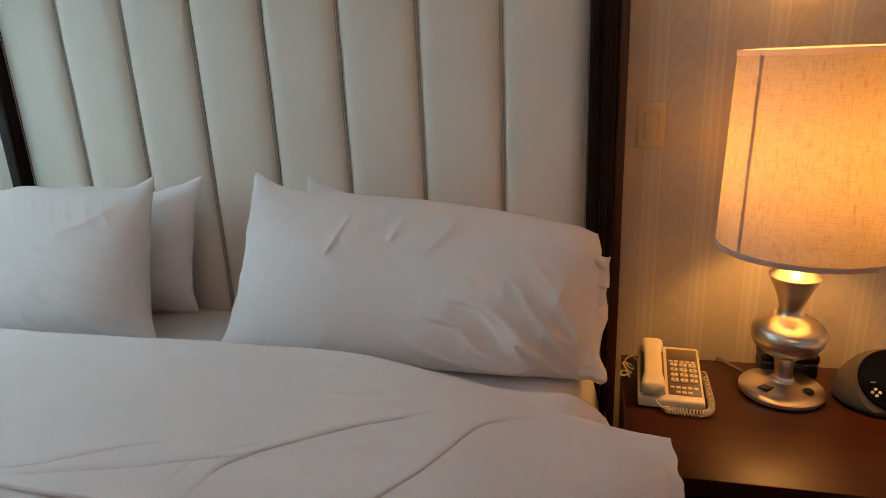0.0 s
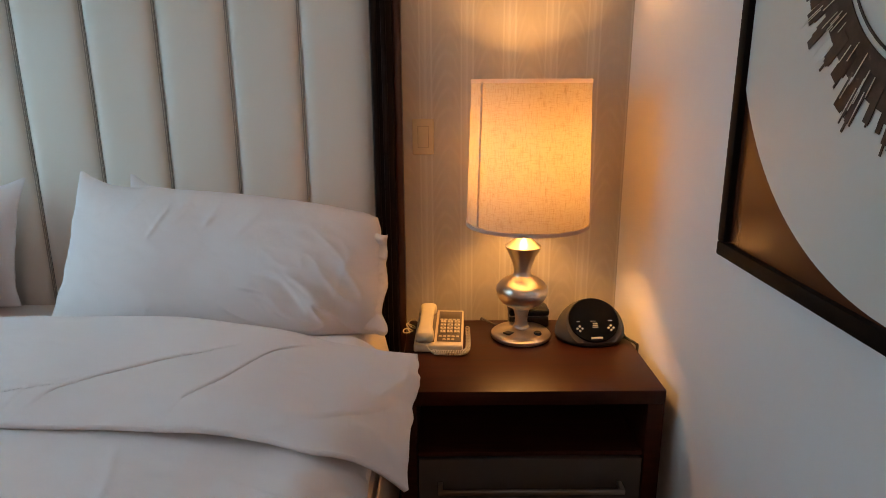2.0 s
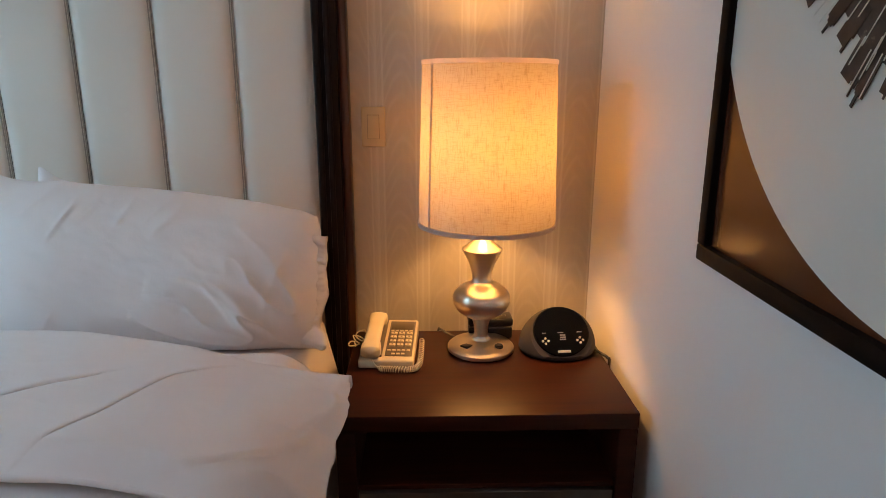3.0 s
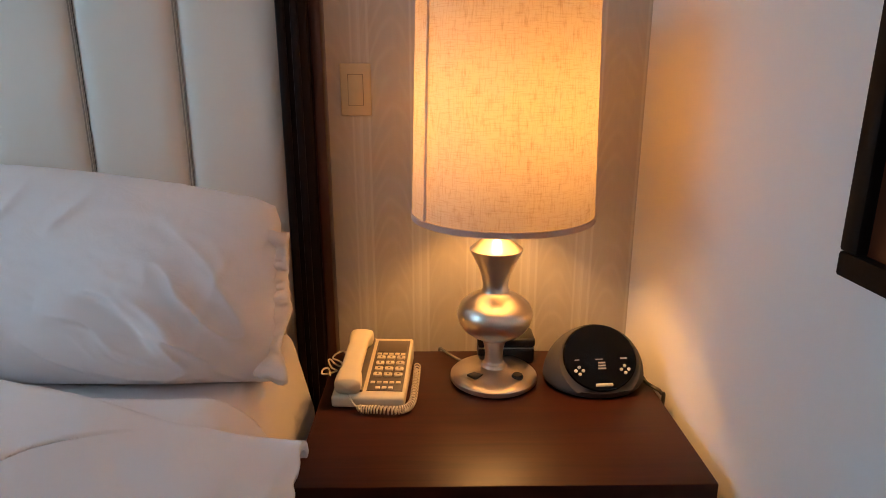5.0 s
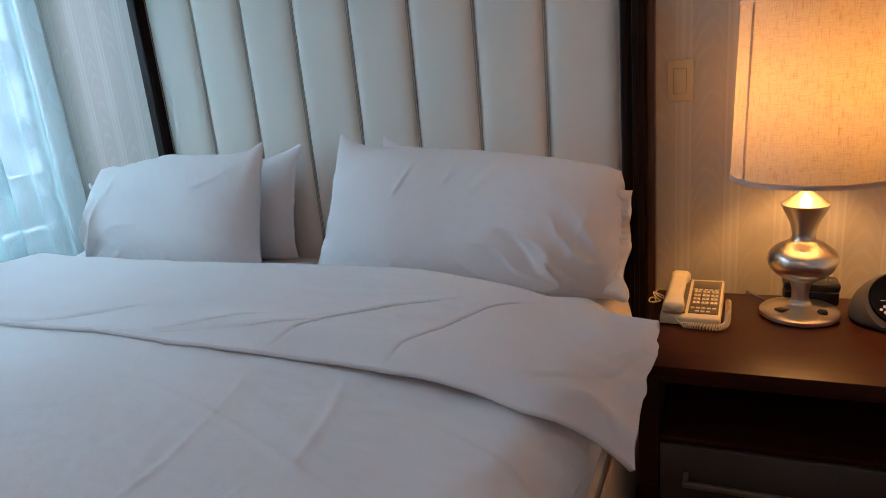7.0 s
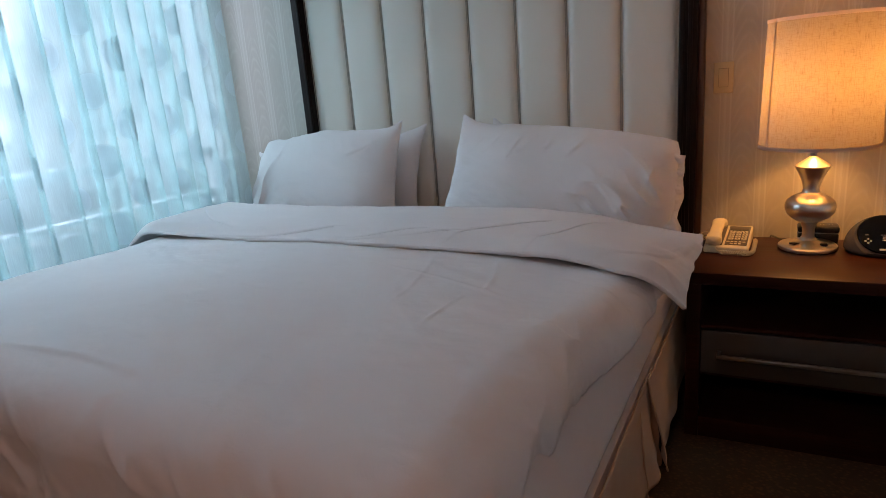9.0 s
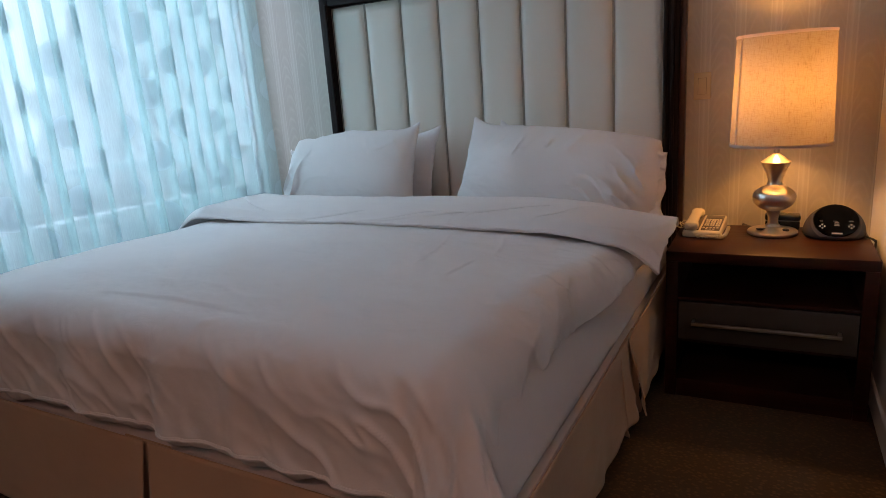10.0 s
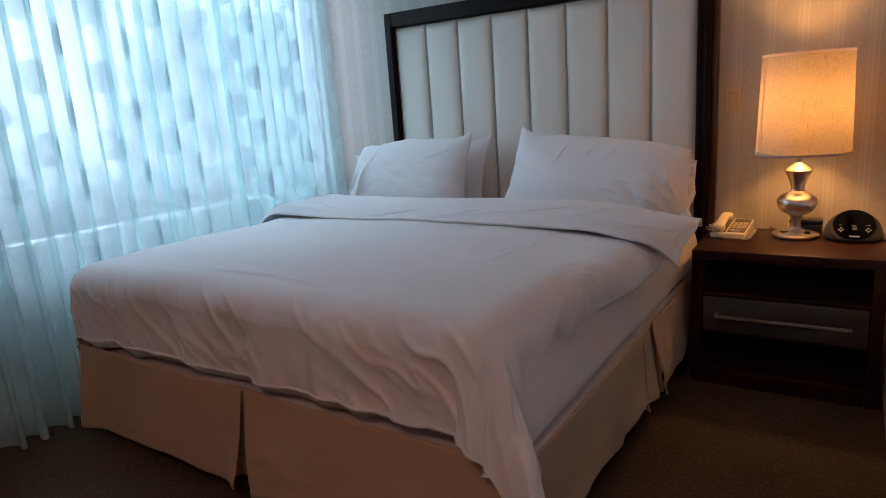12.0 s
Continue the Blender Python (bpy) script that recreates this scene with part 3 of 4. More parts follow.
def build_duvet():
    a = np.linspace(-BW - 0.26, 0.10, 420)      # cloth coordinates across the bed
    b = np.linspace(-BL - 0.250, -0.50, 320)     # along it, from the foot
    A, B = np.meshgrid(a, b, indexing="ij")
    xl, yf = -BW + 0.07, -BL + 0.095
    xr = -0.163 + 0.070 * sstep(-1.60, -1.05, B)      # how far the cover reaches over the side
    A = np.where(A > xr, xr + (A - xr) * (0.82 + 0.06 * sstep(-1.60, -1.05, B) - 0.08 * sstep(-1.0, -0.6, B) + 0.66 * (1 - sstep(-BL - 0.05, -BL + 0.30, B))), A)
    R = 0.112
    dx = np.where(A > xr, A - xr, np.where(A < xl, A - xl, 0))
    dy = np.where(B < yf, B - yf, 0)
    d = np.sqrt(dx * dx + dy * dy) + 1e-9
    nx, ny = dx / d, dy / d
    d = (np.abs(dx) ** 2.1 + np.abs(dy) ** 2.1 + 1e-12) ** (1 / 2.1)      # the corner is cut round
    # round the edge, then hang straight down
    q = d / R
    right = sstep(0.02, 0.10, A - xr) * sstep(yf, yf + 0.25, B)
    turn = 1.35 + 0.55 * right      # the side edge rolls under itself
    bend = np.minimum(q, turn)
    outw = R * np.sin(bend)
    hang = np.maximum(0, d - turn * R)
    drop = R * (1 - np.cos(bend)) + hang * 0.98
    outw = outw + hang * 0.06
    cx, cy = np.clip(A, xl, xr), np.maximum(B, yf)
    corner = np.abs(nx * ny) * 2
    along = np.where(np.abs(ny) > 0.5, A, B) + 0.25 * np.arctan2(nx, -ny) * (d > 0)
    gather = ((fbm(along * 1.0, hang * 0.6, 61, 7.0, 3) * 0.024 + fbm(along, hang * 0.4, 67, 15.0, 2) * 0.012) * (1 - 0.45 * corner) + np.sin(along * 34 + 3 * fbm(along, d, 62, 2.0, 2)) * 0.006) * sstep(0.05, 0.32, d)
    gather = gather * (1 - 0.8 * right) + right * 0.007 * fbm(B, A * 0.8, 66, 11.0, 3)
    theta = np.arctan2(np.abs(nx), np.abs(ny))
    outw = outw + gather + corner * hang * (nx > 0) * (0.36 + 0.17 * np.sin(theta * 7.0 + 0.6))      # the foot corner hangs as a loose flap
    relief = np.zeros_like(A)
    near = np.exp(-((A - 0.05) / 0.45) ** 2)       # the foot corner gathers most
    foot = sstep(0.02, 0.16, -dy) * sstep(0.0, 0.02, -dy)
    relief += foot * (0.70 + 0.8 * near) * (1 - 0.55 * corner) * 0.013 * crumple(A * 0.8 + 0.8 * (B + BL), B - 0.4 * A, 81, 14.0, 5.0)
    relief += right * (0.011 * crumple(B + 0.3 * A, A, 83, 8.0, 3.5) + 0.004 * crumple(B - 0.5 * A, A, 84, 16.0, 5.0))
    relief += 0.0028 * crumple(A + 0.5 * B, B - 0.3 * A, 85, 3.2, 1.6) + 0.0022 * crumple(B + 0.3 * A, A, 87, 5.0, 1.5)
    for s in range(3):
        rng = random.Random(310 + s)
        p = (-0.02 - 1.9 * rng.random() ** 1.5, -BL - rng.uniform(0.02, 0.10))
        e = (p[0] + rng.uniform(-0.04, 0.16), -BL + rng.uniform(0.04, 0.22))
        relief += ridge(A, B, p, e, rng.uniform(0.012, 0.030), rng.uniform(0.002, 0.006))
    for pts in ([(-1.30, -1.93), (-1.02, -1.91), (-0.72, -1.94)], [(0.10, -1.5), (-0.05, -1.46), (-0.18, -1.40)], [(0.10, -1.2), (-0.04, -1.17), (-0.20, -1.10)]):
        relief += tuck(A, B, pts, 0.05, 0.006, 1, 0.010)
    relief += 0.0035 * fbm(A, B, 68, 8.0, 4, 0.6)
    outw = outw + relief * np.sin(np.minimum(bend, np.pi / 2))
    X = cx + nx * outw
    Yp = cy + ny * outw
    Z = duvet_top(X, Yp) - drop + relief * np.cos(np.minimum(bend, np.pi / 2))
    Z += ridge(A, B, (-0.381, -1.556), (-0.375, -1.306), 0.005, 0.0035)
    Z += ridge(A, B, (-0.85, -1.12), (-0.15, -1.35), 0.006, 0.0022) + ridge(A, B, (-0.62, -1.02), (-0.52, -1.5), 0.006, 0.002) + ridge(A, B, (-0.42, -1.0), (-0.34, -1.3), 0.008, 0.003)
    Z += 0.004 * fbm(A * 1.0, B * 2.4, 64, 9.0, 3) * sstep(-0.5, -0.05, A)
    D = tagged(empty("duvet", BED), "rumpled white cotton duvet spread over the bed, turned down", "duvet")
    o = new("cover", grid_mesh("cover", np.stack([X, Yp, Z], -1), M["linen"]))
    o.parent = D
    m = o.modifiers.new("thick", "SOLIDIFY")
    m.thickness, m.offset = 0.036, -1
    e = np.stack([X, Yp, Z], -1)
    # piped hem along the foot
    hem = [tuple(p) for p in e[::3, 0]]
    part("hem", tube(hem, 0.006, 6), M["linen"], D)
    # the cover's lower layer, slack under the hem along the foot
    E = e[(A[:, 0] > xl - 0.12) & (A[:, 0] < -0.38), 0]
    S, T = np.meshgrid(np.linspace(0, 1, len(E)), np.linspace(0, 1, 9), indexing="ij")
    depth = (0.052 + 0.016 * fbm(S * 2, S * 0, 91, 5.0, 3)) * np.clip(np.minimum(S, 1 - S) * 14, 0, 1) ** 0.5
    under = E[:, None, :] + np.stack([0 * T, 0.020 + 0.020 * np.sin(T * np.pi * 0.5) - 0.016 * np.sin(T * np.pi) + 0.006 * fbm(S * 2, T, 92, 14.0, 2), 0.012 - depth * T], -1)
    o = new("lower_layer", grid_mesh("lower_layer", under, M["sheet"]))
    o.parent = D
    m = o.modifiers.new("thick", "SOLIDIFY")
    m.thickness = 0.005
    return D


def build_fold(D):
    """The turned-down strip near the pillows: a double layer with a rolled head edge."""
    nu, nv = 1000, 330
    u, v = np.linspace(0, 1, nu), np.linspace(0, 1, nv)
    U, V = np.meshgrid(u, v, indexing="ij")
    Xw = -2.135 + U * 2.325
    yb = 1.462 - 0.192 * sstep(-0.62, 0.20, Xw)
    yf = 0.945 + 0.02 * np.sin(Xw * 3.0) - 0.055 * sstep(-0.6, 0.2, Xw) - 0.028 * np.exp(-((Xw - 0.05) / 0.11) ** 2)
    W = yb - yf
    Yw = yb - V * W
    top = 0.785 + 0.012 * np.sin(Xw * 2 + 0.6) + 0.008 * fbm(Xw, Yw, 71, 3.0, 3)
    roll = (1 - np.sqrt(np.clip(1 - (1 - np.clip(V / 0.10, 0, 1)) ** 2, 0, 1))) * (1 - 0.6 * sstep(-0.1, 0.19, Xw))
    Z = top - 0.075 * roll + 0.010 * np.sin(V * np.pi)
    band = 0.10 + 0.10 * np.exp(-((Xw + 1.0) / 0.55) ** 2)
    front = sstep(0.0, 1.0, np.clip((V - 1 + band) / band, 0, 1))
    Z = Z - (0.030 - 0.010 * np.exp(-((Xw + 1.0) / 0.6) ** 2)) * front + 0.008 * np.exp(-((Xw + 0.9) / 0.5) ** 2)
    # droop past the mattress edges
    Z -= 0.040 * sstep(-0.22, 0.20, Xw) + 0.085 * np.clip((Xw - 0.05) / 0.14, 0, 1) ** 2 * (0.05 + 0.95 * V)
    Z -= 0.17 * np.clip((-1.90 - Xw) / 0.235, 0, 1) ** 2
    cre = [([(-0.56, 0.935), (-0.468, 1.04), (-0.365, 1.115), (-0.20, 1.205)], 0.06, 0.013), ([(-0.60, 0.91), (-0.555, 1.01), (-0.44, 1.075)], 0.03, 0.006),
           ([(-0.30, 0.895), (-0.237, 0.98), (-0.178, 1.08), (-0.12, 1.185), (-0.01, 1.25)], 0.045, 0.010), ([(-0.12, 0.908), (0.0, 0.922), (0.07, 0.955), (0.115, 1.0), (0.148, 1.06), (0.160, 1.13)], 0.035, 0.013),
           ([(0.10, 1.0), (0.143, 1.085), (0.182, 1.17)], 0.02, 0.005), ([(0.085, 0.918), (0.135, 0.930), (0.178, 0.912)], 0.02, 0.012),
           ([(-1.75, 0.98), (-1.35, 0.985), (-0.97, 1.05)], 0.06, 0.008), ([(-1.02, 0.95), (-0.8, 0.985), (-0.62, 1.05)], 0.03, 0.005), ([(-1.95, 1.30), (-1.7, 1.1), (-1.5, 1.02)], 0.05, 0.007),
           ([(-1.15, 0.945), (-0.9, 0.96), (-0.66, 0.985), (-0.45, 1.03)], 0.02, 0.006), ([(0.158, 0.895), (0.154, 1.0), (0.160, 1.12), (0.170, 1.235)], 0.010, 0.008)]
    for pts, dec, hgt in cre:
        right_end = pts[0][0] > -0.14
        Z += tuck(Xw, Yw, pts, dec, hgt * (0.35 if right_end else 0.27 if pts[0][0] > -0.9 else 0.6), 1, 0.007 if right_end else 0.0035)
    Z += 0.014 * np.exp(-((Yw - yf - 0.05) / 0.05) ** 2) * fbm(Xw, Yw * 0, 77, 2.2, 2)
    Z += 0.0022 * fbm(Xw, Yw * 1.6, 73, 9.0, 3) + sstep(-0.05, 0.16, Xw) * (0.006 * fbm(Xw * 0.6 + Yw, Yw - Xw, 74, 7.0, 2) + 0.003 * crumple(Yw + 0.3 * Xw, Xw, 76, 8.0, 4.0))
    Xw = Xw - 0.022 * V * sstep(0.8, 1.0, U)
    Xw = Xw + 0.012 * fbm(U * 0 + V, V, 75, 4.0, 3) * sstep(0.9, 1.0, U)
    Yw = Yw + 0.010 * fbm(Xw, 0 * V, 78, 3.0, 3) * V ** 3
    P = np.stack([Xw, Yw, Z], -1)
    inv = np.array(BED.inverted())
    P = P @ inv[:3, :3].T + inv[:3, 3]
    o = new("turned_down_fold", grid_mesh("turned_down_fold", P, M["linen"]))
    o.parent = D
    m = o.modifiers.new("thick", "SOLIDIFY")
    m.thickness, m.offset = 0.012, -1


build_fold(build_duvet())


# ---- pillows ----
def build_pillow(label, y0, lean, t, seed, corners, ears, open_side=0, creases=()):
    """A soft pillow standing on its long side. corners: (x, z) at the bottom left, bottom right, top right, top left; ears: how far each corner is drawn out."""
    n, k = 290, 140
    u, v = np.linspace(-1, 1, n), np.linspace(-1, 1, k)
    U, V = np.meshgrid(u, v, indexing="ij")
    bl, br, tr, tl = [np.array(c) for c in corners]
    wts = [(1 - U) * (1 - V) / 4, (1 + U) * (1 - V) / 4, (1 + U) * (1 + V) / 4, (1 - U) * (1 + V) / 4]
    X = sum(w * c[0] for w, c in zip(wts, (bl, br, tr, tl)))
    Z = sum(w * c[1] for w, c in zip(wts, (bl, br, tr, tl)))
    cx, cz = X.mean(), Z.mean()
    Z = Z + 0.030 * (1 - U * U) * np.clip(V, 0, 1) ** 2 - 0.012 * (1 - U * U) * np.clip(-V, 0, 1) ** 2
    Z = Z + (0.017 * fbm(U * 0.5 + 0 * V, 0 * V, seed + 41, 6.0, 4)) * np.clip(V, 0, 1) ** 4 * (1 - U ** 6)
    X = X + 0.008 * fbm(V * 0.5 + 0 * U, 0 * U, seed + 42, 5.0, 3) * np.abs(U) ** 6 * (1 - V ** 6)
    X = X - 0.018 * np.sign(U) * (1 - V * V) * np.abs(U) ** 5 * np.where(U * open_side > 0, -0.6, 1)
    for (su, sv), (ex, ez) in zip(((-1, -1), (1, -1), (1, 1), (-1, 1)), ears):
        c = np.clip(su * U, 0, 1) ** 5.5 * np.clip(sv * V, 0, 1) ** 6
        c = c - 0.16 * np.exp(-((1 - su * U) / 0.022) - ((1 - sv * V) / 0.05))
        X, Z = X + ex * c, Z + ez * c
    pu = np.where(U * open_side > 0, 5.0, 2.4)
    thick = np.clip(1 - np.abs(U) ** pu, 0, 1) ** 0.5 * np.clip(1 - np.abs(V) ** 2.6, 0, 1) ** 0.55
    P = tagged(empty("pillow", pose(cx, y0, bl[1])), label, "pillow", group="bed pillows")
    soft = np.clip(thick * 1.5, 0, 1)
    for s in (-1, 1):
        rng = random.Random(seed * 7 + s)
        Y = t / 2 * thick * (1 + 0.12 * fbm(X, Z, seed + 5, 2.6, 2)) + soft * (0.010 * fbm(X + s, Z * 1.3, seed, 4.0, 3) + 0.003 * fbm(X * 0.8 + Z, Z - X * 0.4, seed + 3, 14.0, 3))
        if s < 0:
            for pts, dec, h in creases:
                Y = Y + soft * (1 - np.abs(U) ** 14) * tuck(X, Z, pts, dec * 1.2, h * 0.75, 1, 0.012)
        if s < 0 and open_side:
            ca, sa = math.cos(-0.75), math.sin(-0.75) * open_side
            ex = br[0] if open_side > 0 else bl[0]
            mask = np.exp(-((X - (ex - open_side * 0.12)) / 0.15) ** 2 - ((Z - cz + 0.05) / 0.13) ** 2)
            Y = Y + soft * mask * 0.030 * (crumple(-sa * X + ca * Z, ca * X + sa * Z, seed + 31, 13.0, 4.0) - 0.3)
        for c in range(7 if s < 0 and open_side else 0):      # short creases that run down from the upper seam
            u0 = -open_side * 0.62 + open_side * (0.14 * c + rng.uniform(-0.03, 0.03))
            Y = Y + soft * rng.uniform(0.0015, 0.0035) * np.exp(-np.abs((U - u0 + open_side * (1 - V) * 0.45) / 0.02) ** 1.4) * sstep(0.5, 0.85, V) * (1 - sstep(0.93, 1.0, V))
        for c in range(7):
            x0 = cx + rng.uniform(-0.3, 0.3)
            zt = cz + rng.choice((0.20, -0.19))
            Y = Y + soft * ridge(X, Z, (x0, zt), (x0 - rng.uniform(0.02, 0.12), cz + (zt - cz) * rng.uniform(0.45, 0.7)), rng.uniform(0.006, 0.012), rng.uniform(0.002, 0.006))
        Yw = s * Y + lean * (Z - cz)
        o = new("front_face" if s < 0 else "back_face", grid_mesh("pillowcase", np.stack([X - cx, Yw, Z - bl[1]], -1), M["pillow"]))
        o.parent = P
    if open_side and creases:
        # loose hem of the open end: a ruffled strip of doubled cloth
        A, B = np.meshgrid(np.linspace(0, 1, 16), np.linspace(-0.97, 0.72, 220), indexing="ij")
        e0, e1 = (br, tr) if open_side > 0 else (bl, tl)
        zz = e0[1] + (B + 1) / 2 * (e1[1] - e0[1])
        xx = e0[0] + (B + 1) / 2 * (e1[0] - e0[0])
        flap = 0.5 + 1.0 * fbm(B * 0.5, A * 0.0, seed + 9, 4.5, 2, 0.5)
        low = np.exp(-((B + 0.85) / 0.16) ** 2)
        xx = xx + open_side * (-0.055 + 0.010 * (1 - B * B) + A * (0.058 + 0.026 * flap + 0.018 * low))
        rim = np.sqrt(np.clip(1 - B ** 4, 0, 1))
        yy = -0.16 * t * rim * np.sqrt(np.clip(1 - A * A, 0, 1)) + A * (0.034 * fbm(B * 2.0, A * 0.4, seed + 12, 2.6, 3) - 0.045 * low)
        zz = zz + A * 0.012 * fbm(B * 3, A * 1.5, seed + 15, 1.8, 2)
        o = new("open_hem", grid_mesh("open_hem", np.stack([xx - cx, yy + lean * (zz - cz), zz - bl[1]], -1), M["pillow"]))
        o.parent = P
        m = o.modifiers.new("thick", "SOLIDIFY")
        m.thickness, m.offset = 0.004, 0
    return P


build_pillow("plump white pillow with a crumpled open end, leaning on another pillow", 1.665, 0.22, 0.23, 5,
             ((-0.915, 0.685), (0.048, 0.668), (0.066, 1.0), (-0.820, 1.070)), ((-0.02, -0.01), (0.01, -0.012), (-0.010, -0.008), (0.014, 0.072)), 1,
             [([(-0.274, 0.882), (-0.206, 0.871), (-0.176, 0.841), (-0.146, 0.80), (-0.123, 0.755)], 0.030, 0.015),
              ([(-0.342, 0.841), (-0.251, 0.823), (-0.191, 0.765), (-0.085, 0.718)], 0.032, 0.016), ([(-0.38, 0.788), (-0.297, 0.741), (-0.191, 0.712), (-0.055, 0.694)], 0.030, 0.013),
              ([(-0.19, 0.881), (-0.116, 0.822), (-0.07, 0.753)], 0.022, 0.012), ([(-0.568, 0.99), (-0.54, 1.02), (-0.508, 1.05)], 0.020, 0.005), ([(-0.535, 0.985), (-0.50, 1.01), (-0.46, 1.045)], 0.022, 0.006),
              ([(-0.13, 0.988), (-0.04, 0.953), (-0.005, 0.900)], 0.022, 0.008), ([(0.0, 0.93), (-0.047, 0.823), (-0.062, 0.733)], 0.016, 0.008),
              ([(-0.25, 0.80), (-0.20, 0.745), (-0.12, 0.725)], 0.016, 0.008), ([(-0.33, 1.0), (-0.20, 1.005), (-0.08, 0.985)], 0.03, 0.005), ([(-0.68, 0.70), (-0.60, 0.745), (-0.56, 0.80)], 0.04, 0.004)])
build_pillow("white pillow standing against the headboard behind another", 1.835, 0.10, 0.16, 8,
             ((-0.80, 0.67), (0.030, 0.67), (0.0, 0.92), (-0.735, 1.05)), ((0, 0), (0, 0), (0, 0), (0.006, 0.062)), 1)
build_pillow("smooth white pillow leaning on another, beside the window", 1.675, 0.18, 0.22, 11,
             ((-1.99, 0.685), (-1.145, 0.685), (-1.115, 1.065), (-1.885, 1.05)), ((0, 0), (0.02, -0.01), (0.010, 0.066), (0, 0)), -1,
             [([(-1.93, 0.98), (-1.87, 0.92), (-1.85, 0.84)], 0.025, 0.010), ([(-1.33, 0.79), (-1.24, 0.74), (-1.17, 0.72)], 0.02, 0.007), ([(-1.37, 0.99), (-1.27, 1.02), (-1.18, 1.07)], 0.02, 0.008),
              ([(-1.80, 0.80), (-1.74, 0.86), (-1.60, 0.88)], 0.04, 0.005)])
build_pillow("white pillow standing against the headboard, mostly hidden", 1.855, 0.08, 0.14, 14,
             ((-1.90, 0.675), (-1.140, 0.675), (-1.092, 1.035), (-1.84, 1.02)), ((0, 0), (0.012, 0), (0.030, 0.066), (0, 0.03)), 0)


# ---- nightstand ----
NX0, NX1, NY0, NY1, NT = 0.130, 0.824, 1.37, 1.882, 0.60


def build_nightstand():
    n = tagged(empty("nightstand", pose(NX0, NY0, 0)), "dark espresso wood nightstand with an open niche and a taupe drawer", "nightstand")
    off = Matrix.Translation((-NX0, -NY0, 0))
    def add(name, bm, mat, parent=n, label="", smooth=35):
        bm.transform(off)
        return part(name, bm, mat, parent, label, smooth)
    add("top", box(NX0, NX1, NY0, NY1, NT - 0.040, NT, 0.003), M["wood"])
    add("side_panel", box(NX0 + 0.001, NX0 + 0.045, NY0 + 0.001, NY1, 0.0, NT - 0.041, 0.002), M["wood"])
    add("side_panel", box(NX1 - 0.045, NX1 - 0.001, NY0 + 0.001, NY1, 0.0, NT - 0.041, 0.002), M["wood"])
    add("back_panel", box(NX0 + 0.046, NX1 - 0.046, NY1 - 0.02, NY1 - 0.002, 0.05, NT - 0.042), M["wood"])
    add("shelf", box(NX0 + 0.046, NX1 - 0.046, NY0 + 0.012, NY1 - 0.021, 0.404, 0.416, 0.001), M["wood"])
    add("shelf", box(NX0 + 0.046, NX1 - 0.046, NY0 + 0.03, NY1 - 0.021, 0.225, 0.24, 0.001), M["wood"])
    add("plinth", box(NX0 + 0.046, NX1 - 0.046, NY0 + 0.004, NY1 - 0.021, 0.0, 0.075, 0.002), M["wood"])
    d = add("drawer", box(NX0 + 0.049, NX1 - 0.049, NY0 + 0.002, NY0 + 0.024, 0.246, 0.400, 0.002), M["drawer"], n, "taupe lacquered drawer front")
    bm = box(NX0 + 0.10, NX1 - 0.10, NY0 - 0.040, NY0 - 0.030, 0.318, 0.332, 0.002)
    bm.transform(off)
    hnd = bpy.data.meshes.new("handle")
    for xa in (NX0 + 0.10, NX1 - 0.112):
        b2 = box(xa, xa + 0.012, NY0 - 0.031, NY0 + 0.003, 0.318, 0.332, 0.001)
        b2.transform(off)
        b2.to_mesh(hnd)
        b2.free()
        bm.from_mesh(hnd)
    bpy.data.meshes.remove(hnd)
    part("handle", bm, M["satin"], d, "satin metal bar handle")


build_nightstand()


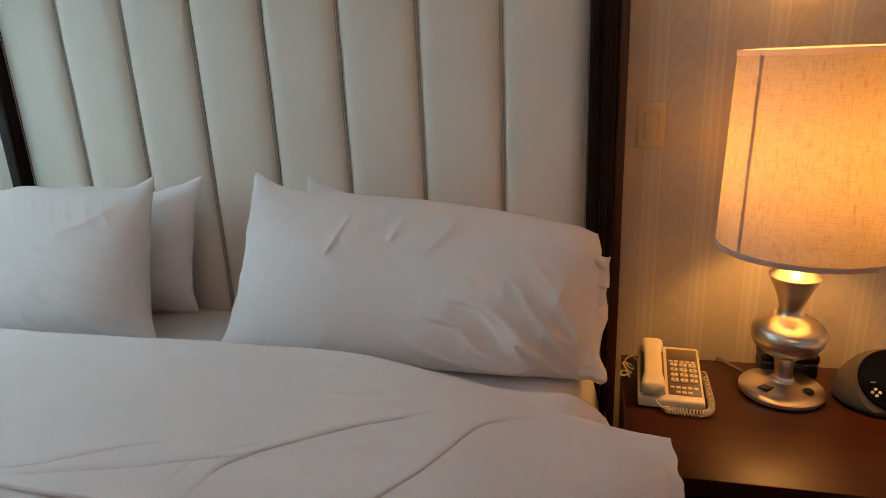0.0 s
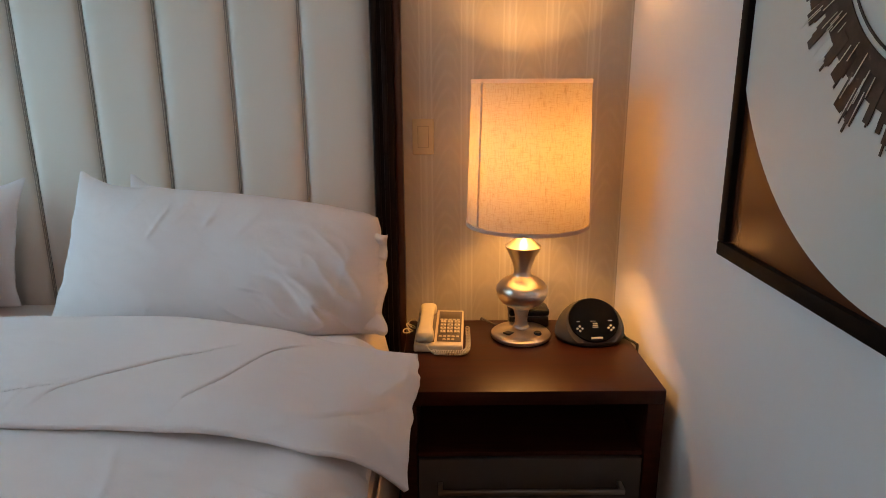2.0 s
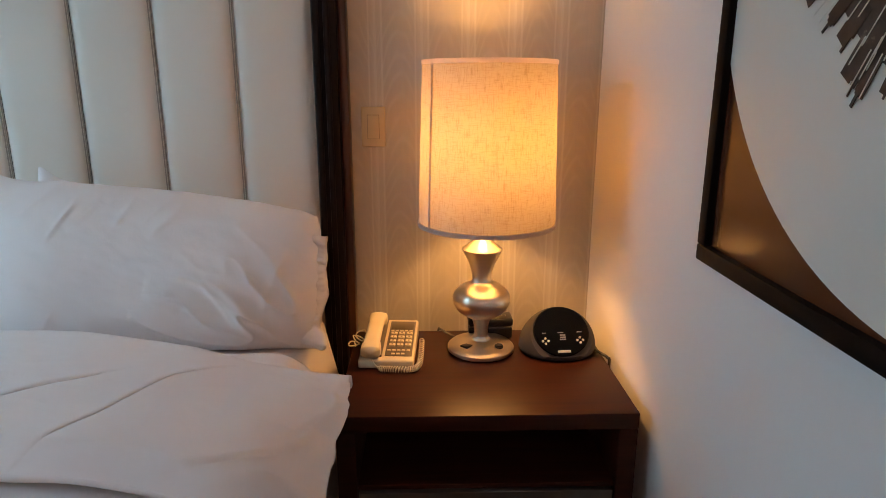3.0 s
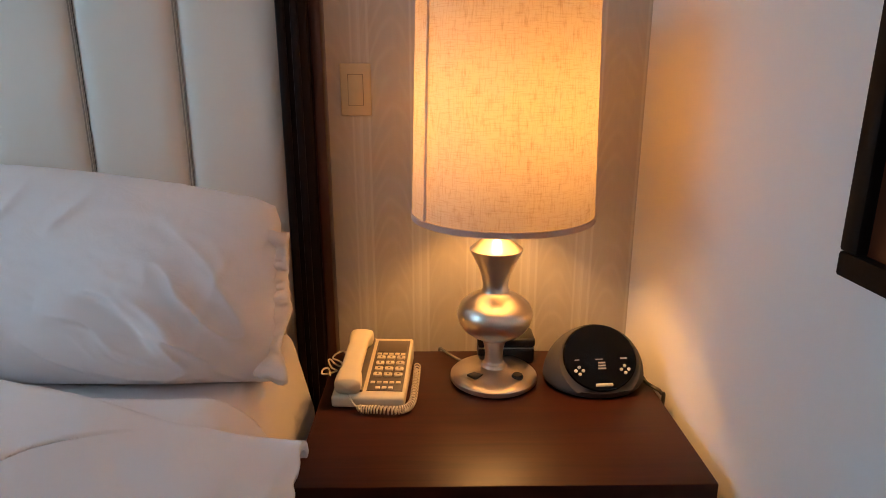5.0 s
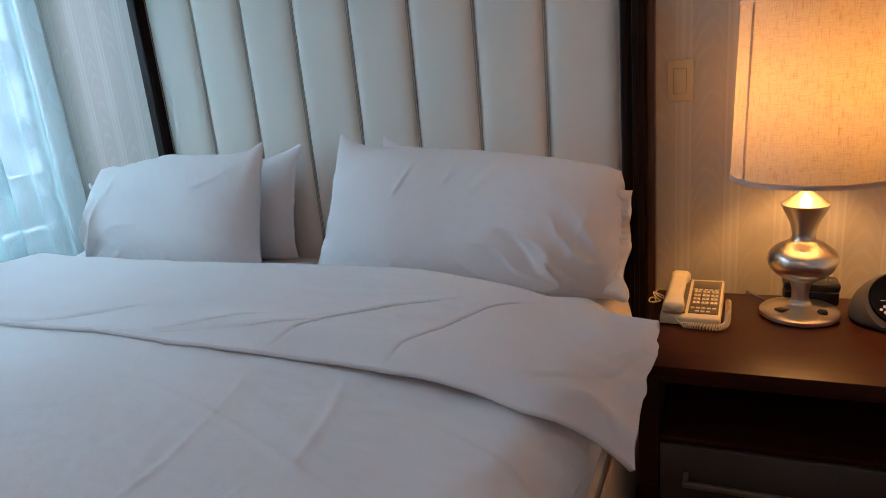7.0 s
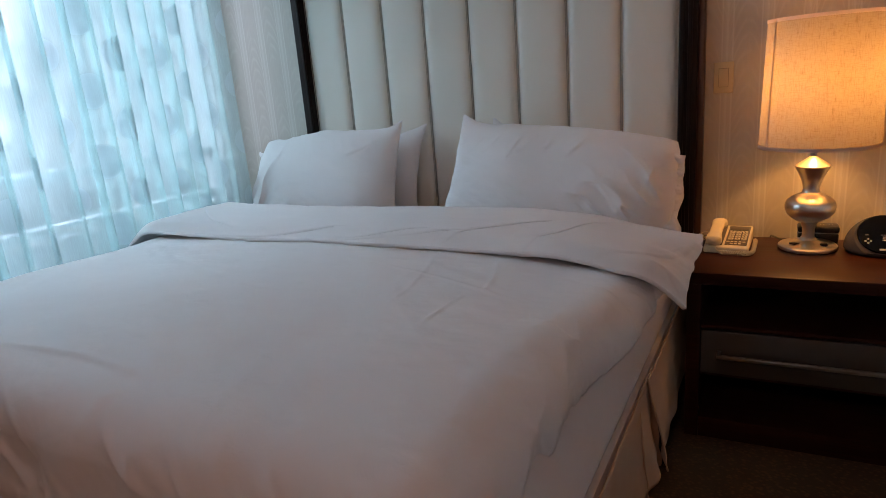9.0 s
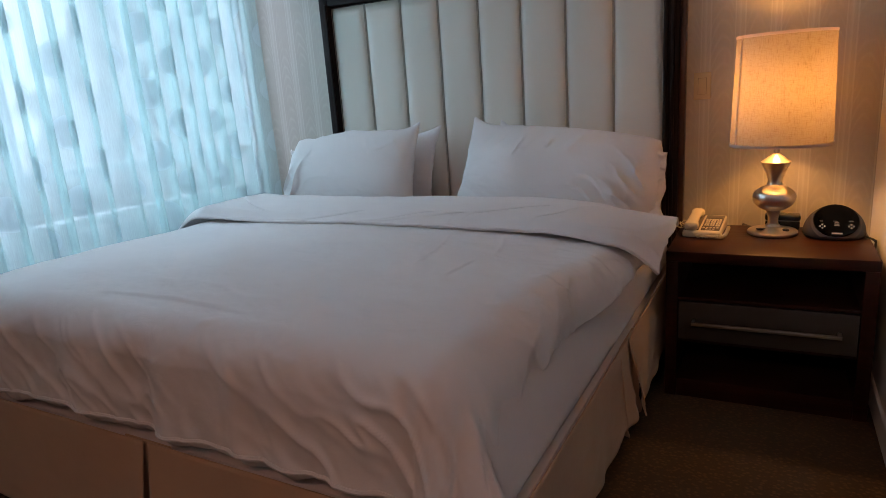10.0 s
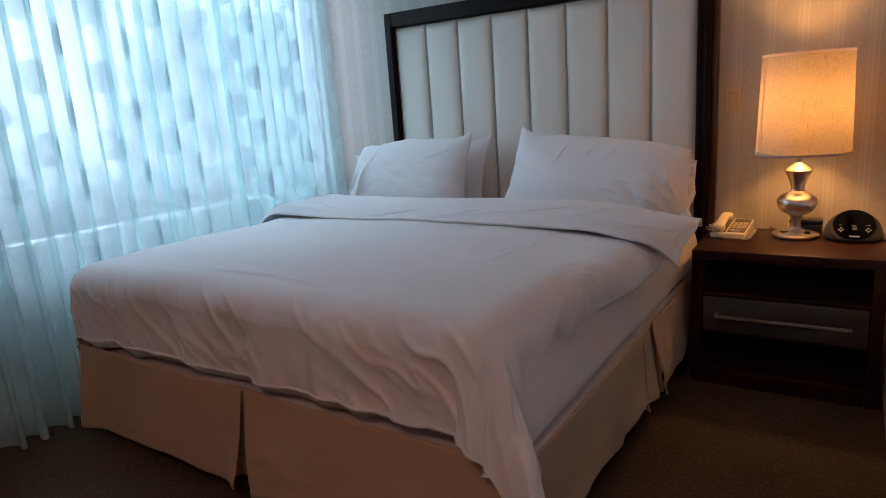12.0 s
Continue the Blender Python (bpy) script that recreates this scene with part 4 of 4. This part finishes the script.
# ---- table lamp ----
def build_lamp():
    cx, cy, z0 = 0.491, 1.738, NT + 0.001
    L = tagged(empty("table_lamp", pose(cx, cy, z0)), "lit table lamp with silver turned base and linen drum shade", "lamp")
    base = [(0, 0), (0.088, 0), (0.093, 0.004), (0.093, 0.012), (0.088, 0.017), (0.06, 0.022), (0.035, 0.027), (0.028, 0.032), (0.024, 0.034)]
    part("base", lathe(base, 64), M["silver"], L)
    body = [(0.028, 0.030), (0.025, 0.038), (0.020, 0.045), (0.020, 0.070), (0.026, 0.093), (0.030, 0.0985), (0.045, 0.104), (0.068, 0.122), (0.079, 0.147), (0.074, 0.170),
            (0.054, 0.188), (0.032, 0.199), (0.027, 0.208), (0.027, 0.222), (0.034, 0.248), (0.045, 0.272), (0.054, 0.290)]
    part("body", lathe(smooth_profile(body, 5) + [(0.0545, 0.2935), (0.052, 0.296), (0.030, 0.312), (0.016, 0.322), (0.013, 0.326), (0, 0.326)], 64), M["silver"], L)
    part("neck", lathe([(0, 0.326), (0.010, 0.326), (0.010, 0.38), (0.017, 0.382), (0.017, 0.43), (0.012, 0.44), (0, 0.44)], 24), M["satin"], L)
    part("bulb", lathe([(0, 0.44), (0.013, 0.44), (0.014, 0.46), (0.024, 0.485), (0.029, 0.51)], 24), M["button"], L)
    sx = 0.010
    zb, zt, rb, rt = 0.362, 0.772, 0.182, 0.170
    sh = part("shade", lathe([(rb, zb), (rb * 0.5 + rt * 0.5, (zb + zt) / 2), (rt, zt)], 96, (sx, 0)), M["shade"], L, "glowing slubbed linen drum shade", 180)
    for r, z in ((rb, zb), (rt, zt)):
        part("shade_trim", lathe([(r - 0.002, z - 0.001), (r + 0.0018, z - 0.001), (r + 0.0018, z + 0.010), (r - 0.002, z + 0.010), (r - 0.002, z - 0.001)], 96, (sx, 0)), M["tape"], sh, "grey fabric trim tape")
    ang = radians(212)
    bm = bmesh.new()
    vs = []
    for z, r in ((zb, rb), (zt, rt)):
        for da in (-0.026, 0.026):
            vs.append(bm.verts.new((sx + (r + 0.0016) * math.cos(ang + da), (r + 0.0016) * math.sin(ang + da), z)))
    bm.faces.new((vs[0], vs[1], vs[3], vs[2]))
    bmesh.ops.solidify(bm, geom=list(bm.faces), thickness=0.001)
    part("shade_seam", bm, M["tape"], sh, "grey vertical seam tape")
    for k in range(3):
        a = k * 2 * math.pi / 3 + 0.4
        part("spider_arm", tube([(0, 0, 0.44), (0.5 * rt * math.cos(a), 0.5 * rt * math.sin(a), 0.74), (sx + (rt - 0.004) * math.cos(a), (rt - 0.004) * math.sin(a), zt - 0.006)], 0.0016, 6), M["satin"], L)
    bm = box(-0.015, 0.015, -0.013, 0.013, 0, 0.006, 0.002)
    bm.transform(pose(-0.040, -0.030, 0.020, -4, 3, 40))
    part("outlet", bm, M["black"], L, "black square socket in the base")
    part("switch_knob", lathe([(0, 0.018), (0.012, 0.018), (0.0125, 0.024), (0.010, 0.028), (0, 0.028)], 24, (0.047, -0.036)), M["black"], L, "black round switch")
    # mains flex behind the base
    part("power_cord", tube(smooth_path([(-0.05, 0.06, 0.006), (-0.085, 0.10, 0.005), (-0.108, 0.138, 0.005), (-0.116, 0.152, -0.004), (-0.118, 0.158, -0.08), (-0.10, 0.17, -0.35)], 30), 0.0032, 8), M["cord"], L)


build_lamp()


# ---- telephone ----
def build_phone():
    m = pose(0.237, 1.728, NT + 0.001, 0, 0, -3)
    T = tagged(empty("telephone", m), "cream corded desk telephone with coiled cord", "telephone")
    T.scale = (0.88, 1.01, 0.92)
    def wedge(x0, x1, y0, y1, zf, zb, z0=0.0, bevel=0.006):
        bm = box(x0, x1, y0, y1, 0, 1)
        for vtx in bm.verts:
            vtx.co.z = z0 if vtx.co.z < 0.5 else (zf if vtx.co.y < (y0 + y1) / 2 else zb)
        bmesh.ops.bevel(bm, geom=list(bm.edges), offset=bevel, segments=3, affect="EDGES", profile=0.5)
        return bm
    part("base", wedge(-0.083, 0.083, -0.112, 0.112, 0.026, 0.056), M["cream"], T)
    slope = math.degrees(math.atan2(0.030, 0.224))
    deck = pose(0, 0, 0.0412, slope, 0, 0)
    def on_deck(bm):
        bm.transform(deck)
        return bm
    pan = part("keypad_panel", on_deck(box(-0.006, 0.076, -0.092, 0.098, 0, 0.0022, 0.001)), M["keypad"], T, "brown-grey keypad panel")
    part("display_card", on_deck(box(-0.001, 0.071, 0.050, 0.094, 0.0024, 0.0032, 0.0003)), M["keypad"], pan)
    for r in range(4):
        for c in range(3):
            part("key", on_deck(box(0.002 + c * 0.0245, 0.0215 + c * 0.0245, 0.018 - r * 0.021, 0.032 - r * 0.021, 0.0024, 0.0065, 0.0038, 3)), M["cream"], pan)
            part("key_mark", on_deck(box(0.0095 + c * 0.0245, 0.014 + c * 0.0245, 0.023 - r * 0.021, 0.0275 - r * 0.021, 0.0062, 0.0068)), M["keypad"], pan)
    for r, y in ((0, 0.040), (1, -0.066), (2, -0.084)):
        for c in range(5 if r < 2 else 3):
            x = -0.001 + c * 0.0148 + (0.014 if r == 2 else 0)
            part("small_key", on_deck(box(x, x + 0.011, y - 0.004, y + 0.004, 0.0024, 0.005, 0.0015)), M["cream"], pan)
    part("cradle", on_deck(box(-0.077, -0.014, -0.096, 0.100, 0.0, 0.006, 0.002)), M["keypad"], T)
    # handset: bar with two wider cups
    v = np.linspace(-1, 1, 40)
    a = np.linspace(0, 2 * np.pi, 28, endpoint=False)
    V, Aa = np.meshgrid(v, a, indexing="ij")
    end = sstep(0.45, 0.75, np.abs(V))
    wid = 0.0235 + 0.0065 * end
    hgt = 0.0125 + 0.006 * end
    cap = np.sqrt(np.clip(1 - np.clip((np.abs(V) - 0.93) / 0.07, 0, 1) ** 2, 0, 1)) * 0.999 + 0.001
    cs, sn = np.cos(Aa), np.sin(Aa)
    X = -0.046 + wid * cap * np.sign(cs) * np.abs(cs) ** 0.6
    Z = 0.026 - 0.007 * end + 0.004 * (1 - V * V) + hgt * cap * np.sign(sn) * np.abs(sn) ** 0.6
    Yh = V * 0.104 - 0.006
    P = np.stack([X, Yh, Z], -1).transpose(1, 0, 2)
    me = grid_mesh("handset", P, M["cream"], closed_u=True)
    me.transform(deck)
    h = new("handset", me)
    h.parent = T
    # coiled cord: round the front and along the side
    path = [(-0.046, -0.105, 0.03), (-0.020, -0.128, 0.012), (0.02, -0.131, 0.010), (0.075, -0.131, 0.010), (0.098, -0.105, 0.010), (0.1, -0.03, 0.010), (0.097, 0.06, 0.010)]
    seg = smooth_path(path, 120)
    coil = []
    for i in range(len(seg) * 5):
        s = i / (len(seg) * 5 - 1) * (len(seg) - 1)
        k = min(int(s), len(seg) - 2)
        p = seg[k].lerp(seg[k + 1], s - k)
        d = (seg[k + 1] - seg[k]).normalized()
        side = d.cross(Vector((0, 0, 1))).normalized()
        r = 0.0075 * min(1, max(0, (s - 16) / 8))
        ang = s * 2.25
        coil.append(p + r * (math.cos(ang) * side + math.sin(ang) * Vector((0, 0, 1))))
    part("coiled_cord", tube(coil, 0.0018, 5), M["cream"], T)
    back = [(-0.07, 0.10, 0.02)] + [(-0.102 + 0.014 * math.cos(i * 1.1) - 0.001 * i, 0.085 - 0.006 * i + 0.010 * math.sin(i * 1.7), 0.012 + 0.010 * (1 + math.sin(i * 0.9))) for i in range(18)]
    part("line_cord", tube(smooth_path(back, 90), 0.0022, 6), M["cream"], T)


build_phone()


# ---- clock radio ----
def build_clock():
    R = tagged(empty("clock_radio", pose(0.705, 1.735, NT + 0.001, 0, 0, 4)), "grey egg-shaped clock radio with a slanted black glossy face", "clock radio")
    tilt = radians(50)
    nrm = Vector((0, -math.sin(tilt), math.cos(tilt)))
    c0 = Vector((0, -0.036, 0.066))
    # cloth body: a half egg cut off by the slanted face
    bm = bmesh.new()
    bmesh.ops.create_uvsphere(bm, u_segments=56, v_segments=32, radius=1.0)
    for v in bm.verts:
        v.co = Vector((v.co.x * 0.108, v.co.y * (0.096 if v.co.y < 0 else 0.075), 0.012 + v.co.z * (0.110 if v.co.z > 0 else 0.0)))
    bmesh.ops.bisect_plane(bm, geom=list(bm.verts) + list(bm.edges) + list(bm.faces), plane_co=c0, plane_no=nrm, clear_outer=True)
    edge = [e for e in bm.edges if e.is_boundary]
    bmesh.ops.holes_fill(bm, edges=edge)
    part("body", bm, M["mesh"], R, "grey speaker cloth body")
    part("foot_ring", lathe([(0, 0), (0.088, 0), (0.092, 0.004), (0.092, 0.013), (0, 0.013)], 56), M["black"], R).scale = (1.13, 1.0, 1.0)
    # slanted oval face
    side, up = Vector((1, 0, 0)), nrm.cross(Vector((1, 0, 0)))
    face = Matrix.Translation(c0 + nrm * 0.0005) @ Matrix((side, up, nrm)).transposed().to_4x4()
    def lie(bm):
        bm.transform(face)
        return bm
    disc = lathe([(0, 0), (1, 0), (1.0, 0.003), (0.97, 0.006), (0, 0.007)], 56)
    disc.transform(Matrix.Diagonal((0.0775, 0.0715, 1, 1)))
    f = part("face", lie(disc), M["gloss"], R, "black glossy control face")
    for sx in (-1, 1):
        for k in range(4):
            a = k * math.pi / 2
            part("button", lie(lathe([(0, 0.007), (0.0034, 0.007), (0.0034, 0.009), (0.0024, 0.010), (0, 0.010)], 12, (sx * 0.048 + 0.0078 * math.cos(a), -0.028 + 0.0072 * math.sin(a)))), M["button"], f)
    part("bar_button", lie(box(-0.018, 0.018, -0.062, -0.055, 0.006, 0.0085, 0.0015)), M["button"], f)
    for k in range(3):
        part("lettering", lie(box(-0.008 + 0.001 * k, 0.009, -0.026 + 0.006 * k, -0.0225 + 0.006 * k, 0.0066, 0.0074)), M["label"], f)
    part("lettering", lie(box(-0.055, -0.045, -0.006, -0.004, 0.0066, 0.0074)), M["label"], f)
    part("lettering", lie(box(-0.012, 0.004, -0.006, -0.004, 0.0066, 0.0074)), M["label"], f)
    part("lettering", lie(box(0.042, 0.056, -0.006, -0.003, 0.0066, 0.0074)), M["label"], f)
    part("power_cord", tube(smooth_path([(0.035, 0.06, 0.008), (0.075, 0.045, 0.005), (0.098, -0.01, 0.005), (0.108, -0.05, 0.006), (0.1235, -0.075, 0.000), (0.1265, -0.080, -0.03), (0.1265, -0.06, -0.30)], 40), 0.004, 8), M["black"], R)


build_clock()


# ---- small black box behind the lamp ----
def build_box():
    b = tagged(empty("charging_box", pose(0.527, 1.843, NT + 0.001)), "small black plastic power box with a lid behind the lamp", "box")
    part("body", box(-0.064, 0.064, -0.033, 0.033, 0, 0.036, 0.007, 3), M["black"], b)
    part("lid", box(-0.066, 0.066, -0.035, 0.035, 0.0375, 0.062, 0.009, 3), M["black"], b)
    # Metal strip stands in for the line of gloss under the lid.
    part("band", box(-0.0635, 0.0635, -0.0325, 0.0325, 0.0355, 0.038), M["satin"], b, "thin metal strip imitating the lid gloss line")
    for x in (0.012, 0.040):
        for dx in (-0.005, 0.005):
            part("socket_slot", box(x + dx - 0.0012, x + dx + 0.0012, -0.006, 0.004, 0.0615, 0.0625), M["label"], b)


build_box()


# ---- wall switch ----
def build_switch():
    s = tagged(empty("light_switch", pose(0.185, YB, 1.202)), "ivory plastic rocker light switch on the wallpaper", "light switch")
    part("plate", box(-0.0355, 0.0355, -0.007, -0.0005, -0.0585, 0.0585, 0.003, 3), M["ivory"], s)
    bm = box(-0.0165, 0.0165, -0.011, -0.007, -0.034, 0.034, 0.0012)
    for v in bm.verts:
        v.co.y += 0.0025 * (v.co.z / 0.034)
    part("rocker", bm, M["ivory"], s)
    # Dark strip colours in the shade of the slit round the rocker.
    part("gap_shade", box(-0.0178, 0.0178, -0.0076, -0.0068, -0.0352, 0.0352), M["gapshade"], s)


build_switch()


# ---- picture ----
def build_picture():
    yA, yB, zA, zB = 0.123, 1.193, 1.015, 2.215
    F = tagged(empty("framed_picture", pose(XR, 0.658, 1.615)), "large black-framed print of a brown sunburst ring on a pale disc", "picture")
    off = Matrix.Translation((-XR, -0.658, -1.615))
    def add(name, bm, mat, parent=F, label="", smooth=35):
        bm.transform(off)
        return part(name, bm, mat, parent, label, smooth)
    fw, d = 0.030, 0.026
    for y0, y1, z0, z1 in ((yA, yB, zA, zA + fw), (yA, yB, zB - fw, zB), (yA, yA + fw, zA + fw, zB - fw), (yB - fw, yB, zA + fw, zB - fw)):
        add("frame_bar", box(XR - d, XR - 0.001, y0, y1, z0, z1, 0.004), M["frame"])
    add("background", box(XR - 0.012, XR - 0.002, yA + fw - 0.002, yB - fw + 0.002, zA + fw - 0.002, zB - fw + 0.002), M["artcorner"], label="glossy bronze-brown print ground")
    cy, cz, R = 0.658, 1.615, 0.567
    half = (yB - yA) / 2 - fw
    def flat(bm, x):
        for sx in (-1, 1):      # the frame crops the disc at both sides
            bmesh.ops.bisect_plane(bm, geom=list(bm.verts) + list(bm.edges) + list(bm.faces), plane_co=(sx * half, 0, 0), plane_no=(sx, 0, 0), clear_outer=True)
        bm.transform(Matrix(((0, 0, 1, x), (1, 0, 0, cy), (0, 1, 0, cz), (0, 0, 0, 1))))
        return bm
    add("pale_disc", flat(lathe([(0, 0), (R, 0), (R, 0.0012), (0, 0.0012)], 128), XR - 0.0138), M["artdisc"], label="pale greenish-grey disc")
    # ring of ragged radial blocks
    rng = random.Random(12)
    ring = lathe([(0.243, 0), (0.303, 0), (0.303, 0.0012), (0.243, 0.0012), (0.243, 0)], 96)
    add("sunburst_ring", flat(ring, XR - 0.0158), M["artburst"], label="dark brown ragged sunburst")
    ang = 0.0
    while ang < 2 * math.pi:
        w = rng.uniform(0.008, 0.022)
        tip = 0.297 + rng.choice((0.008, 0.018, 0.03, 0.04, 0.055, 0.066)) * rng.uniform(0.7, 1.0)
        bm = box(0.27, tip, -w / 2, w / 2, 0, 0.0012)
        if rng.random() < 0.5:
            b2 = box(tip - 0.001, tip + rng.uniform(0.012, 0.026), -w * 0.18, w * 0.16, 0, 0.0012)
            me = bpy.data.meshes.new("piece")
            b2.to_mesh(me)
            b2.free()
            bm.from_mesh(me)
            bpy.data.meshes.remove(me)
        bm.transform(pose(0, 0, rng.uniform(0, 0.0006), 0, 0, math.degrees(ang) + rng.uniform(-5, 5)))
        add("burst_block", flat(bm, XR - 0.0165), M["artburst"])
        ang += w / 0.322 * rng.uniform(0.75, 1.1)
    for k in range(90):
        a, r0 = rng.uniform(0, 2 * math.pi), rng.uniform(0.25, 0.31)
        bm = box(r0, r0 + rng.uniform(0.02, 0.06), -0.0007, 0.0007, 0, 0.0008)
        bm.transform(pose(0, 0, 0, 0, 0, math.degrees(a)))
        add("scratch_line", flat(bm, XR - 0.0182), M["artdisc"])
    add("inner_line", flat(lathe([(0.230, 0), (0.234, 0), (0.234, 0.0012), (0.230, 0.0012), (0.230, 0)], 96), XR - 0.0158), M["artburst"])


build_picture()
